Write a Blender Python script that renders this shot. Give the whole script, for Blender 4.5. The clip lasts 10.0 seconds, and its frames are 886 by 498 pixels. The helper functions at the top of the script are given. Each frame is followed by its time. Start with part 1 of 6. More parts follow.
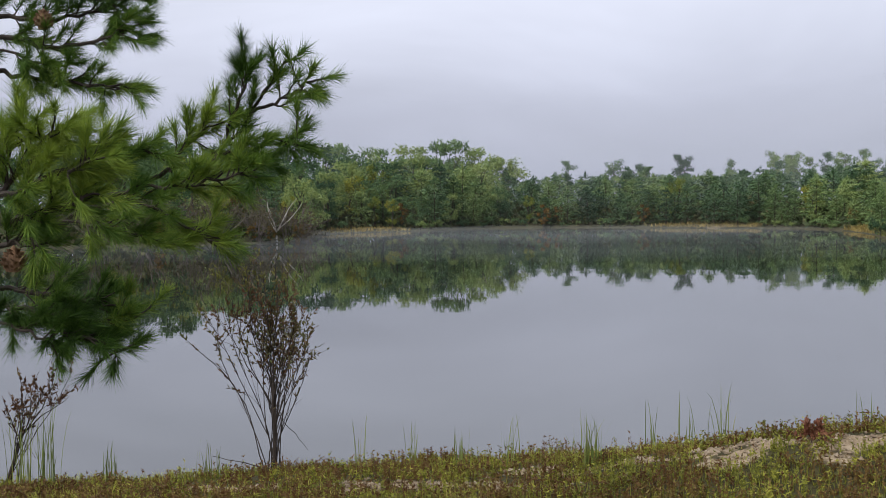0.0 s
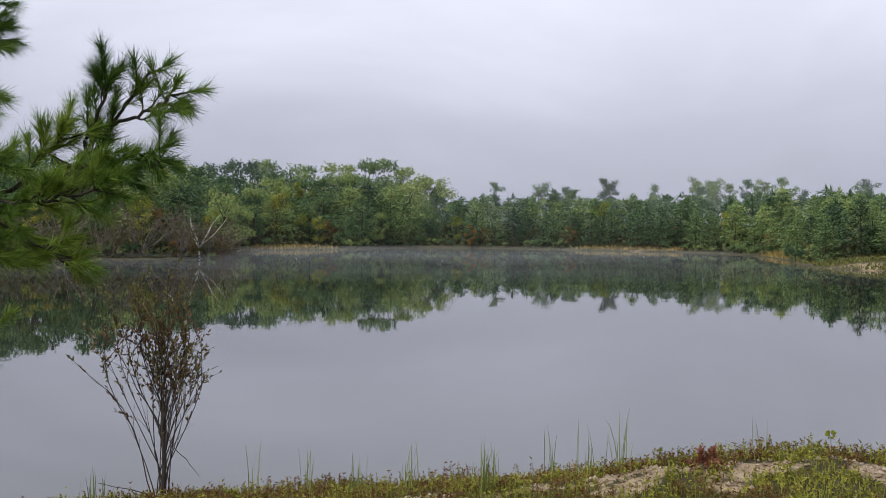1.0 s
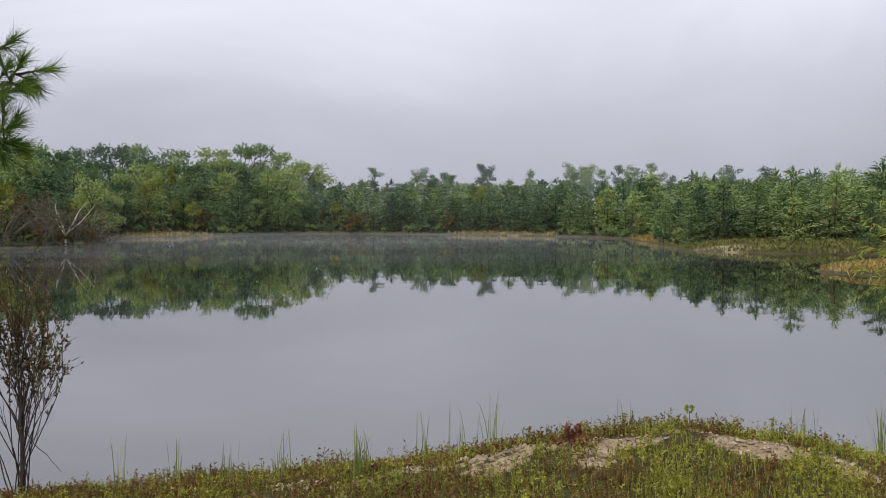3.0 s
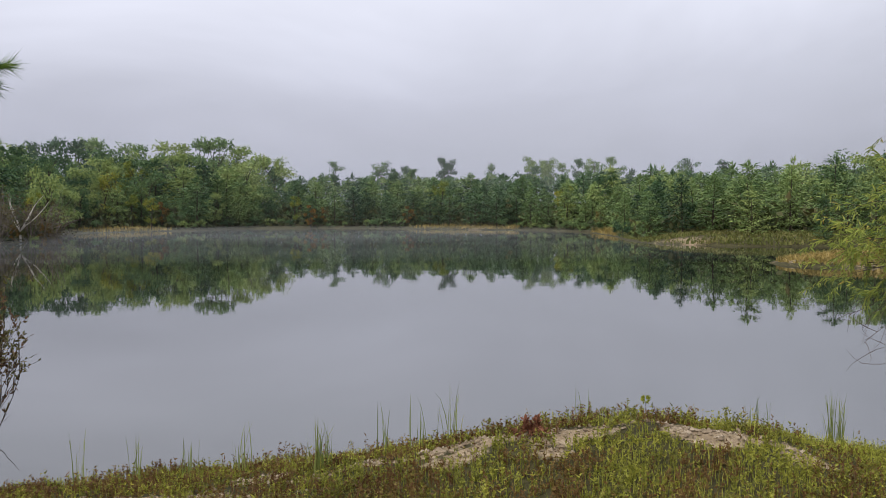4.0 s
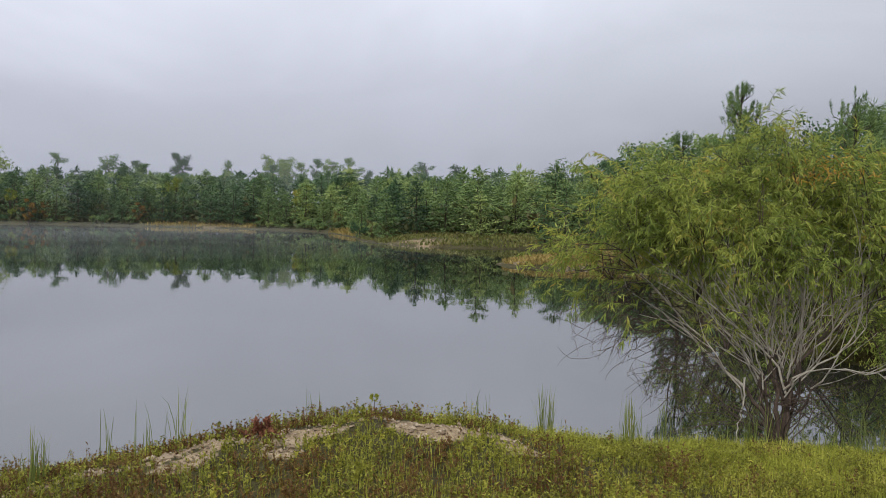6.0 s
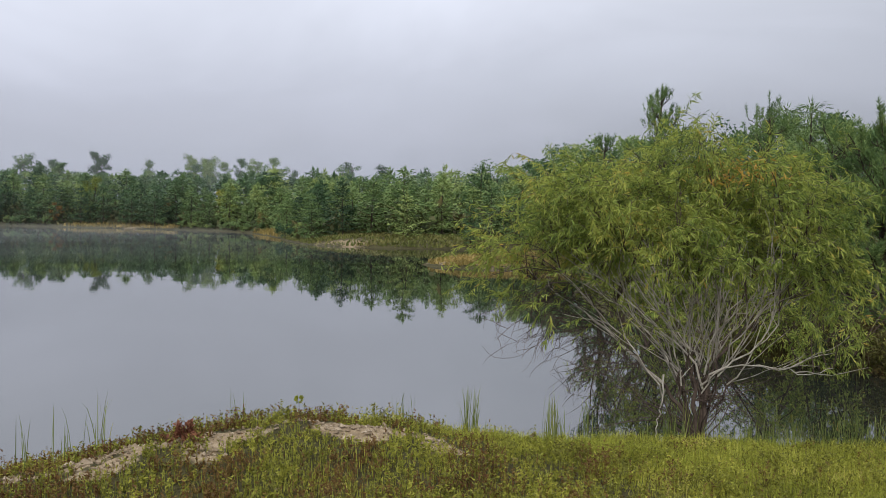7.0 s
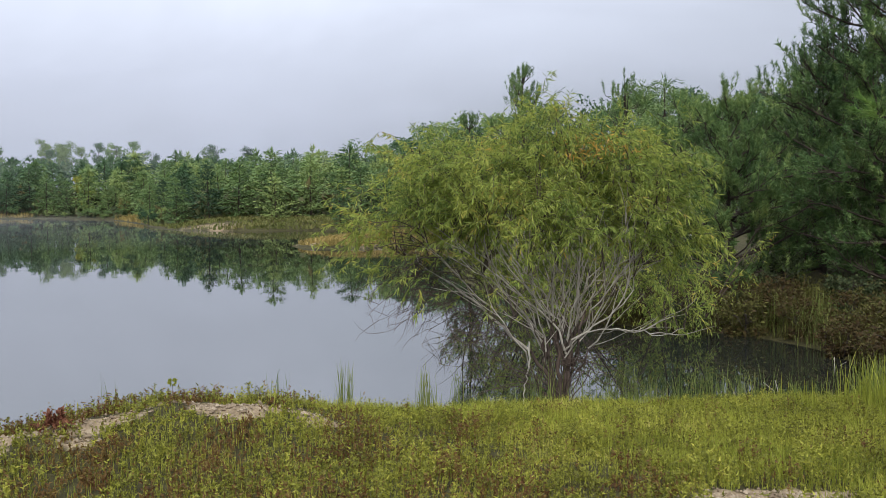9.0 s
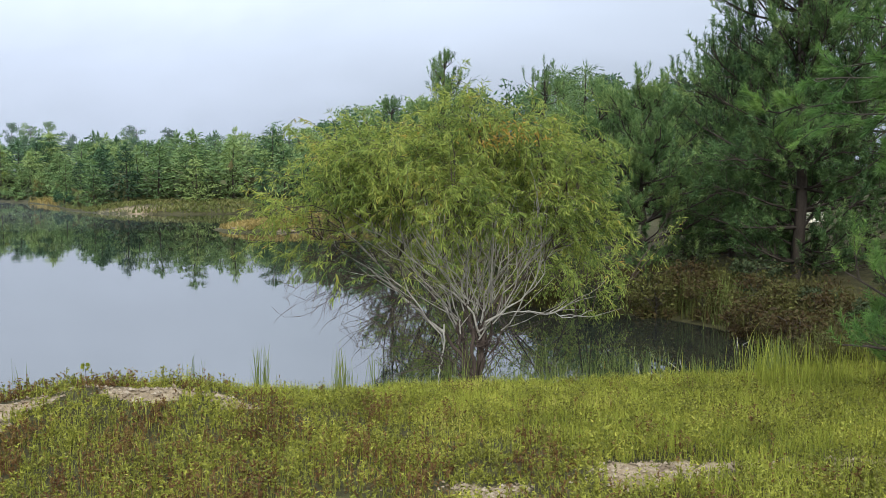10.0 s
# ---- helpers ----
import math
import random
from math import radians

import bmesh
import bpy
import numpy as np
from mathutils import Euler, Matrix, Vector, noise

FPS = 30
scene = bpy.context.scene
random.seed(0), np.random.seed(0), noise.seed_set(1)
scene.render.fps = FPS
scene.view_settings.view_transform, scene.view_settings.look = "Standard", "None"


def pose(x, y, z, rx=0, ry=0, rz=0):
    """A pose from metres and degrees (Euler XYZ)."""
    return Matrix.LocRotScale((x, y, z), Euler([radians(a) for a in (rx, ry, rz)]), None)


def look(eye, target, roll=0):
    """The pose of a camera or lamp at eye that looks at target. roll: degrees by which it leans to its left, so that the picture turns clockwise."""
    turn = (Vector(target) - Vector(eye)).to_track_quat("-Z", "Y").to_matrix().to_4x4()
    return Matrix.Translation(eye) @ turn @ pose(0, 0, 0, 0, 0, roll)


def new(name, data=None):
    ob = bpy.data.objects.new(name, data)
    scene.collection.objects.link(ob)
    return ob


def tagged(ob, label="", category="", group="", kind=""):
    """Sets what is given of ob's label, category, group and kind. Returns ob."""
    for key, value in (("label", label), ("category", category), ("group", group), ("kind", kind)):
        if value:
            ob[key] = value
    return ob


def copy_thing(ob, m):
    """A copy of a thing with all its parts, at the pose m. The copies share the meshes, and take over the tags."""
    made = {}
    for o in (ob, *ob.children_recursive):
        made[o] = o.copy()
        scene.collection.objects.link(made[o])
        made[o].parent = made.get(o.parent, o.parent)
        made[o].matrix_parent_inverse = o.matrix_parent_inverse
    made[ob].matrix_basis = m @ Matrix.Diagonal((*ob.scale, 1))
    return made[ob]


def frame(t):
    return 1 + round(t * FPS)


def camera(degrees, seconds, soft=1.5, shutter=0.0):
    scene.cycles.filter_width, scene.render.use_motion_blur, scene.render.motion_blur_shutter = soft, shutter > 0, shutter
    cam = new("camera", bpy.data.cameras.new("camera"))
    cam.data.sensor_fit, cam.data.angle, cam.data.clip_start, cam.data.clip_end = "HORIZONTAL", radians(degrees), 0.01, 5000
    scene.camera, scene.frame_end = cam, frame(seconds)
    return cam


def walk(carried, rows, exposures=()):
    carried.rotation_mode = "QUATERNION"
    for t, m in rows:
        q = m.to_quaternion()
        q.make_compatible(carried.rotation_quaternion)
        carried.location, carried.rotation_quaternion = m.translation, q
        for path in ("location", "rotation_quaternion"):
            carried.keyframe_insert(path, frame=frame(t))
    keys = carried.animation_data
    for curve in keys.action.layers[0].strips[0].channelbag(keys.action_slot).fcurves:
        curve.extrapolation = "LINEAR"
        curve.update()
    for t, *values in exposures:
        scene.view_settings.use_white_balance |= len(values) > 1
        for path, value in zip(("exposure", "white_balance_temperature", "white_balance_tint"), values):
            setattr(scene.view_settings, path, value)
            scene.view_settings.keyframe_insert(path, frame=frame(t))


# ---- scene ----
cam = camera(49.2, 10.0, soft=0.6)
PATH = [
    (0, (0.837, 1.233, 2.352), (0.465, 3.196, 2.274), -0.8),
    (0.5, (0.948, 1.353, 2.357), (0.633, 3.327, 2.294), 0.5),
    (1, (1.042, 1.415, 2.368), (0.815, 3.402, 2.329), 0.3),
    (1.5, (1.076, 1.433, 2.36), (1.006, 3.431, 2.309), 0.1),
    (2, (1.099, 1.433, 2.357), (1.091, 3.432, 2.305), 0.0),
    (2.5, (1.107, 1.428, 2.359), (1.118, 3.427, 2.298), 0.0),
    (4, (1.123, 1.354, 2.367), (1.224, 3.349, 2.286), -0.2),
    (4.5, (1.134, 1.311, 2.375), (1.339, 3.298, 2.283), -0.2),
    (5, (1.134, 1.29, 2.378), (1.469, 3.26, 2.29), 0.4),
    (5.5, (1.137, 1.249, 2.391), (1.631, 3.185, 2.309), 0.7),
    (6, (1.144, 1.209, 2.4), (1.772, 3.106, 2.322), 1.0),
    (7.5, (1.143, 1.151, 2.408), (1.95, 2.979, 2.329), 0.8),
    (8, (1.132, 1.123, 2.402), (1.97, 2.936, 2.317), 0.5),
    (8.5, (1.091, 1.04, 2.401), (1.98, 2.83, 2.317), -0.1),
    (9, (1.062, 0.952, 2.392), (2.07, 2.676, 2.276), -0.5),
    (9.5, (1.056, 0.817, 2.402), (2.112, 2.512, 2.284), -0.7),
    (10, (1.052, 0.724, 2.417), (2.187, 2.363, 2.266), -0.2),
]
walk(cam, [(t, look(eye, target, roll)) for t, eye, target, roll in PATH],
     exposures=[(0.0, 0.0, 6350, 6.0), (1.0, 0.0, 6450, 7.0), (2.5, 0.0, 6700, 6.5), (4.5, -0.02, 6520, 6.0), (6.0, -0.05, 6520, 4.5), (8.0, 0.02, 6380, 4.0), (8.5, 0.08, 6350, 4.0), (9.0, 0.22, 6250, 3.5), (9.5, 0.23, 6100, 1.5), (10.0, 0.45, 6000, -0.5)])

# ---- light: an even overcast sky, brightest overhead, and a weak veiled sun ----
SUN_HIGH, SUN_ROUND = 38.0, 215.0
world = bpy.data.worlds.new("overcast_sky")
scene.world = world
world.use_nodes = True
wt = world.node_tree
wt.nodes.clear()


def wnode(kind, **props):
    n = wt.nodes.new(kind)
    for k, v in props.items():
        n.inputs[k].default_value = v
    return n


w_out, w_bg = wnode("ShaderNodeOutputWorld"), wnode("ShaderNodeBackground", Strength=1.0)
w_sky = wnode("ShaderNodeTexSky")
w_sky.sky_type, w_sky.sun_disc = "NISHITA", False
w_sky.sun_elevation, w_sky.sun_rotation = radians(SUN_HIGH), radians(SUN_ROUND)
w_sky.air_density, w_sky.dust_density = 1.5, 4.0
w_co = wnode("ShaderNodeTexCoord")
w_sep = wnode("ShaderNodeSeparateXYZ")
wt.links.new(w_co.outputs["Generated"], w_sep.inputs[0])
w_high = wt.nodes.new("ShaderNodeValToRGB")
w_high.color_ramp.elements[0].position, w_high.color_ramp.elements[0].color = 0.0, (0.425, 0.435, 0.555, 1)
w_high.color_ramp.elements[1].position, w_high.color_ramp.elements[1].color = 1.0, (1.45, 1.45, 1.52, 1)
for at, tone in ((0.10, (0.535, 0.54, 0.665, 1)), (0.24, (0.81, 0.81, 0.95, 1)), (0.45, (1.13, 1.13, 1.26, 1))):
    e = w_high.color_ramp.elements.new(at)
    e.color = tone
wt.links.new(w_sep.outputs["Z"], w_high.inputs[0])
w_map = wnode("ShaderNodeMapping", Scale=(1.0, 1.0, 2.6))
wt.links.new(w_co.outputs["Generated"], w_map.inputs["Vector"])
w_noise = wnode("ShaderNodeTexNoise", Scale=1.7, Detail=5.0, Roughness=0.55, Distortion=0.5)
wt.links.new(w_map.outputs[0], w_noise.inputs["Vector"])
w_cloud = wt.nodes.new("ShaderNodeMapRange")
for k, v in (("From Min", 0.3), ("From Max", 0.7), ("To Min", 0.85), ("To Max", 1.20)):
    w_cloud.inputs[k].default_value = v
wt.links.new(w_noise.outputs["Fac"], w_cloud.inputs["Value"])
w_mul = wt.nodes.new("ShaderNodeMix")
w_mul.data_type, w_mul.blend_type = "RGBA", "MULTIPLY"
w_mul.inputs[0].default_value = 1.0
wt.links.new(w_high.outputs[0], w_mul.inputs[6])
wt.links.new(w_cloud.outputs[0], w_mul.inputs[7])
w_east = wt.nodes.new("ShaderNodeMapRange")
w_east.interpolation_type = "SMOOTHSTEP"
for k, v in (("From Min", 0.25), ("From Max", 0.85), ("To Min", 1.0), ("To Max", 0.80)):
    w_east.inputs[k].default_value = v
wt.links.new(w_sep.outputs["X"], w_east.inputs["Value"])
w_side = wt.nodes.new("ShaderNodeMix")
w_side.data_type, w_side.blend_type = "RGBA", "MULTIPLY"
w_side.inputs[0].default_value = 1.0
wt.links.new(w_mul.outputs[2], w_side.inputs[6])
wt.links.new(w_east.outputs[0], w_side.inputs[7])
w_dim = wt.nodes.new("ShaderNodeMix")
w_dim.data_type, w_dim.blend_type = "RGBA", "MULTIPLY"
w_dim.inputs[0].default_value, w_dim.inputs[7].default_value = 1.0, (0.1, 0.1, 0.1, 1)
wt.links.new(w_sky.outputs[0], w_dim.inputs[6])
w_mix = wt.nodes.new("ShaderNodeMix")
w_mix.data_type = "RGBA"
w_mix.inputs[0].default_value = 0.92
wt.links.new(w_dim.outputs[2], w_mix.inputs[6])
wt.links.new(w_side.outputs[2], w_mix.inputs[7])
wt.links.new(w_mix.outputs[2], w_bg.inputs["Color"])
wt.links.new(w_bg.outputs[0], w_out.inputs["Surface"])

sun = new("sun", bpy.data.lights.new("sun", "SUN"))
sun.data.energy, sun.data.angle, sun.data.color = 2.6, radians(16), (1.0, 0.95, 0.88)
az, el = radians(SUN_ROUND), radians(SUN_HIGH)
sun.matrix_world = look((math.sin(az) * 50 * math.cos(el), math.cos(az) * 50 * math.cos(el), 50 * math.sin(el)), (0, 0, 0))


# ---- materials ----
class Mat:
    """A small wrapper for node materials."""

    def __init__(self, name):
        self.m = bpy.data.materials.new(name)
        self.m.use_nodes = True
        self.t = self.m.node_tree
        self.t.nodes.clear()
        self.out = self.t.nodes.new("ShaderNodeOutputMaterial")

    def node(self, kind, **props):
        n = self.t.nodes.new(kind)
        for k, v in props.items():
            n.inputs[k.replace("_", " ")].default_value = v
        return n

    def link(self, a, b):
        self.t.links.new(a, b)

    def coords(self):
        return self.node("ShaderNodeTexCoord").outputs["Object"]

    def noise(self, scale, detail=3.0, rough=0.55, vector=None):
        n = self.node("ShaderNodeTexNoise", Scale=scale, Detail=detail, Roughness=rough)
        self.link(vector or self.coords(), n.inputs["Vector"])
        return n.outputs["Fac"]

    def math(self, op, a, b):
        n = self.t.nodes.new("ShaderNodeMath")
        n.operation = op
        for i, v in enumerate((a, b)):
            if isinstance(v, (int, float)):
                n.inputs[i].default_value = v
            else:
                self.link(v, n.inputs[i])
        return n.outputs[0]

    def ramp(self, fac, stops):
        n = self.t.nodes.new("ShaderNodeValToRGB")
        els = n.color_ramp.elements
        while len(els) < len(stops):
            els.new(0.5)
        for e, (p, c) in zip(els, stops):
            e.position, e.color = p, (*c, 1)
        self.link(fac, n.inputs[0])
        return n.outputs[0]

    def mix(self, fac, a, b, blend="MIX"):
        n = self.t.nodes.new("ShaderNodeMix")
        n.data_type, n.blend_type = "RGBA", blend
        for i, v in ((0, fac), (6, a), (7, b)):
            if isinstance(v, (int, float)):
                n.inputs[i].default_value = v
            elif isinstance(v, tuple):
                n.inputs[i].default_value = (*v, 1)
            else:
                self.link(v, n.inputs[i])
        return n.outputs[2]

    def finish(self, colour, rough=0.8, bump=None, strength=0.3, distance=0.02, spec=0.3, through_light=0.0):
        p = self.node("ShaderNodeBsdfPrincipled", Roughness=rough)
        p.inputs["Specular IOR Level"].default_value = spec
        if isinstance(colour, tuple):
            p.inputs["Base Color"].default_value = (*colour, 1)
        else:
            self.link(colour, p.inputs["Base Color"])
        if bump is not None:
            b = self.node("ShaderNodeBump", Strength=strength, Distance=distance)
            self.link(bump, b.inputs["Height"])
            self.link(b.outputs[0], p.inputs["Normal"])
        end = p.outputs[0]
        if through_light:
            tr = self.t.nodes.new("ShaderNodeBsdfTranslucent")
            if isinstance(colour, tuple):
                tr.inputs["Color"].default_value = (*colour, 1)
            else:
                self.link(colour, tr.inputs["Color"])
            mx = self.t.nodes.new("ShaderNodeMixShader")
            mx.inputs[0].default_value = through_light
            self.link(end, mx.inputs[1])
            self.link(tr.outputs[0], mx.inputs[2])
            end = mx.outputs[0]
        self.link(end, self.out.inputs["Surface"])
        return self.m


def foliage(name, stops, scale=1.0, through_light=0.25, rough=0.55, each=0.45, tree=0.35, patchy=1.6):
    """Leaves or needles: colour varies leaf by leaf, in patches, and from plant to plant."""
    m = Mat(name)
    geo = m.node("ShaderNodeNewGeometry").outputs["Random Per Island"]
    ob = m.node("ShaderNodeObjectInfo").outputs["Random"]
    fac = m.math("ADD", m.math("MULTIPLY", geo, each), m.math("MULTIPLY", ob, tree))
    patch = m.noise(scale, 3.0)
    fac = m.math("ADD", fac, m.math("MULTIPLY", m.math("SUBTRACT", patch, 0.5), patchy))
    fac = m.math("ADD", fac, 0.5 - (each + tree) / 2)
    return m.finish(m.ramp(fac, stops), rough, spec=0.12, through_light=through_light)


def bark(name, dark, light, scale=9.0, lift=0.02):
    m = Mat(name)
    mp = m.node("ShaderNodeMapping", Scale=(1.0, 1.0, 0.3))
    m.link(m.coords(), mp.inputs["Vector"])
    n1 = m.noise(scale, 6.0, 0.65, mp.outputs[0])
    n2 = m.noise(scale * 6, 3.0, 0.6, mp.outputs[0])
    f = m.math("ADD", m.math("MULTIPLY", n1, 0.75), m.math("MULTIPLY", n2, 0.25))
    return m.finish(m.ramp(f, [(0.3, dark), (0.7, light)]), 0.9, f, 0.6, lift)


PINE = foliage("pine_needles", [(0.0, (0.026, 0.054, 0.030)), (0.5, (0.070, 0.126, 0.055)), (1.0, (0.165, 0.225, 0.080))], 0.5, 0.15, each=0.3, tree=1.0)
PINE_YOUNG = foliage("young_pine_needles", [(0.0, (0.050, 0.092, 0.036)), (0.5, (0.150, 0.220, 0.078)), (1.0, (0.27, 0.33, 0.11))], 0.5, 0.25, each=0.3, tree=1.0)
SPITGRASS = foliage("spit_grass", [(0.0, (0.05, 0.066, 0.020)), (0.5, (0.115, 0.125, 0.036)), (1.0, (0.22, 0.19, 0.08))], 0.3, 0.2)
PINE_NEAR = foliage("long_pine_needles", [(0.0, (0.020, 0.044, 0.010)), (0.5, (0.072, 0.138, 0.022)), (1.0, (0.23, 0.30, 0.045))], 1.5, 0.2, patchy=2.2)
PINE_BRIGHT = foliage("bright_long_needles", [(0.0, (0.040, 0.085, 0.028)), (0.5, (0.115, 0.205, 0.050)), (1.0, (0.24, 0.33, 0.075))], 1.6, 0.28, patchy=1.8)
PINE_RIGHT = foliage("bank_pine_needles", [(0.0, (0.026, 0.054, 0.024)), (0.5, (0.110, 0.176, 0.060)), (0.95, (0.30, 0.37, 0.12)), (1.0, (0.24, 0.13, 0.05))], 1.3, 0.28, each=0.35)
BROADLEAF = foliage("broad_leaves", [(0.0, (0.036, 0.074, 0.038)), (0.5, (0.115, 0.180, 0.074)), (1.0, (0.23, 0.285, 0.095))], 0.5, 0.2, each=0.3, tree=1.0)
YELLOWLEAF = foliage("yellowing_leaves", [(0.0, (0.07, 0.10, 0.020)), (0.5, (0.16, 0.19, 0.035)), (1.0, (0.32, 0.28, 0.05))], 0.7)
TURNING = foliage("turned_leaves", [(0.0, (0.22, 0.17, 0.03)), (0.5, (0.42, 0.28, 0.05)), (1.0, (0.50, 0.27, 0.08))], 1.2)
RUSTLEAF = foliage("rusty_leaves", [(0.0, (0.07, 0.045, 0.018)), (0.5, (0.17, 0.10, 0.030)), (1.0, (0.26, 0.17, 0.045))], 0.7)
GREYBRUSH = foliage("thin_brush_leaves", [(0.0, (0.035, 0.030, 0.020)), (0.5, (0.085, 0.075, 0.035)), (1.0, (0.15, 0.14, 0.05))], 0.6)
WILLOW = foliage("willow_leaves", [(0.0, (0.072, 0.112, 0.028)), (0.4, (0.20, 0.255, 0.056)), (0.85, (0.36, 0.385, 0.085)), (1.0, (0.46, 0.31, 0.07))], 1.4, 0.42, each=0.55, tree=0.0)
# dark leaf tone stands in for the shade beneath the crowns
SHADELEAF = foliage("shaded_undergrowth", [(0.0, (0.020, 0.028, 0.014)), (0.5, (0.046, 0.060, 0.026)), (1.0, (0.11, 0.095, 0.04))], 0.4, 0.1)
# the palest stop paints the sky's sheen onto some of the leaves
SHRUBLEAF = foliage("shrub_leaves", [(0.0, (0.05, 0.022, 0.015)), (0.4, (0.10, 0.055, 0.030)), (0.7, (0.09, 0.095, 0.035)), (1.0, (0.40, 0.31, 0.23))], 2.0, 0.25)
RUSTPLANT = foliage("dried_red_leaves", [(0.0, (0.055, 0.022, 0.014)), (0.5, (0.15, 0.058, 0.036)), (1.0, (0.25, 0.12, 0.07))], 3.0, 0.2)
SHRUBTOP = foliage("olive_shrub_leaves", [(0.0, (0.045, 0.045, 0.015)), (0.5, (0.11, 0.11, 0.030)), (1.0, (0.19, 0.17, 0.05))], 2.0, 0.25)
GRASS = foliage("grass_blades", [(0.0, (0.12, 0.14, 0.022)), (0.5, (0.265, 0.285, 0.042)), (0.85, (0.42, 0.405, 0.08)), (1.0, (0.48, 0.38, 0.16))], 0.8, 0.3, each=0.5, tree=0.0)
HERB = foliage("low_weeds", [(0.0, (0.065, 0.050, 0.016)), (0.3, (0.115, 0.115, 0.024)), (0.7, (0.24, 0.245, 0.038)), (1.0, (0.38, 0.35, 0.065))], 2.6, 0.2, each=0.6, tree=0.0, patchy=1.5)
RUSTYHERB = foliage("rusty_weeds", [(0.0, (0.050, 0.022, 0.012)), (0.4, (0.115, 0.058, 0.024)), (0.75, (0.16, 0.105, 0.034)), (1.0, (0.22, 0.18, 0.055))], 2.6, 0.2, each=0.6, tree=0.0, patchy=1.4)
REED = foliage("reed_blades", [(0.0, (0.08, 0.11, 0.030)), (0.6, (0.17, 0.20, 0.055)), (1.0, (0.34, 0.28, 0.13))], 1.0, 0.25)
DRYGRASS = foliage("dry_grass", [(0.0, (0.12, 0.10, 0.032)), (0.5, (0.27, 0.205, 0.07)), (1.0, (0.42, 0.31, 0.12))], 0.5, 0.25)
BANKBRUSH = foliage("rusty_bank_brush", [(0.0, (0.022, 0.014, 0.008)), (0.35, (0.062, 0.040, 0.017)), (0.6, (0.066, 0.064, 0.020)), (1.0, (0.13, 0.128, 0.036))], 0.9, 0.2)
BARK = bark("pine_bark", (0.016, 0.012, 0.010), (0.072, 0.054, 0.043))
TWIG = bark("dark_twigs", (0.014, 0.011, 0.009), (0.055, 0.042, 0.036), 14.0, 0.004)
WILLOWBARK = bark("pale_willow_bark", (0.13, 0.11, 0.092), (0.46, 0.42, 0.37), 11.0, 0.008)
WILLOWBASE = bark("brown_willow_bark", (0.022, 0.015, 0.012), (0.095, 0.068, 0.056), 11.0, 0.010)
BRUSHWOOD = bark("grey_brush_wood", (0.045, 0.036, 0.034), (0.17, 0.145, 0.13), 6.0, 0.01)
DEADWOOD = bark("bleached_wood", (0.24, 0.22, 0.20), (0.55, 0.52, 0.47), 5.0, 0.02)
CONE = bark("pine_cone", (0.06, 0.035, 0.02), (0.24, 0.14, 0.08), 40.0, 0.01)
WHITEPAINT = bark("weathered_white_paint", (0.55, 0.54, 0.52), (0.8, 0.79, 0.76), 6.0, 0.003)
GREYPOLE = bark("grey_pole_wood", (0.28, 0.27, 0.26), (0.5, 0.49, 0.47), 6.0, 0.006)
CREAMWALL = bark("cream_wall", (0.55, 0.50, 0.40), (0.75, 0.70, 0.58), 3.0, 0.003)
ROOFING = bark("grey_roofing", (0.10, 0.10, 0.10), (0.2, 0.2, 0.2), 3.0, 0.01)


def stone_material():
    m = Mat("pale_stone")
    ob = m.node("ShaderNodeNewGeometry").outputs["Random Per Island"]
    n = m.noise(26.0, 6.0, 0.65)
    f = m.math("ADD", m.math("MULTIPLY", n, 0.6), m.math("MULTIPLY", ob, 0.4))
    return m.finish(m.ramp(f, [(0.2, (0.10, 0.07, 0.048)), (0.55, (0.24, 0.185, 0.13)), (0.9, (0.46, 0.39, 0.31))]), 0.9, n, 0.5, 0.012)


STONE = stone_material()


def ground_material():
    m = Mat("bank_soil_and_sand")
    att = m.node("ShaderNodeAttribute")
    att.attribute_name = "sand"
    fine, mid, big = m.noise(60.0, 5.0, 0.7), m.noise(7.0, 5.0, 0.6), m.noise(0.6, 4.0)
    soil = m.ramp(m.math("ADD", m.math("MULTIPLY", mid, 0.6), m.math("MULTIPLY", fine, 0.4)), [(0.3, (0.018, 0.015, 0.008)), (0.5, (0.050, 0.044, 0.019)), (0.7, (0.115, 0.098, 0.042))])
    soil = m.mix(m.math("MULTIPLY", big, 0.5), soil, (0.045, 0.042, 0.017))
    grit = m.ramp(m.math("ADD", m.math("MULTIPLY", mid, 0.5), m.math("MULTIPLY", fine, 0.5)), [(0.3, (0.085, 0.060, 0.038)), (0.5, (0.24, 0.178, 0.115)), (0.72, (0.47, 0.385, 0.28))])
    edge = m.math("ADD", att.outputs["Fac"], m.math("MULTIPLY", m.math("SUBTRACT", mid, 0.5), 1.1))
    step = m.ramp(edge, [(0.36, (0, 0, 0)), (0.56, (1, 1, 1))])
    h = m.math("ADD", m.math("MULTIPLY", fine, 0.5), mid)
    return m.finish(m.mix(step, soil, grit), 0.95, h, 0.7, 0.03, 0.15)


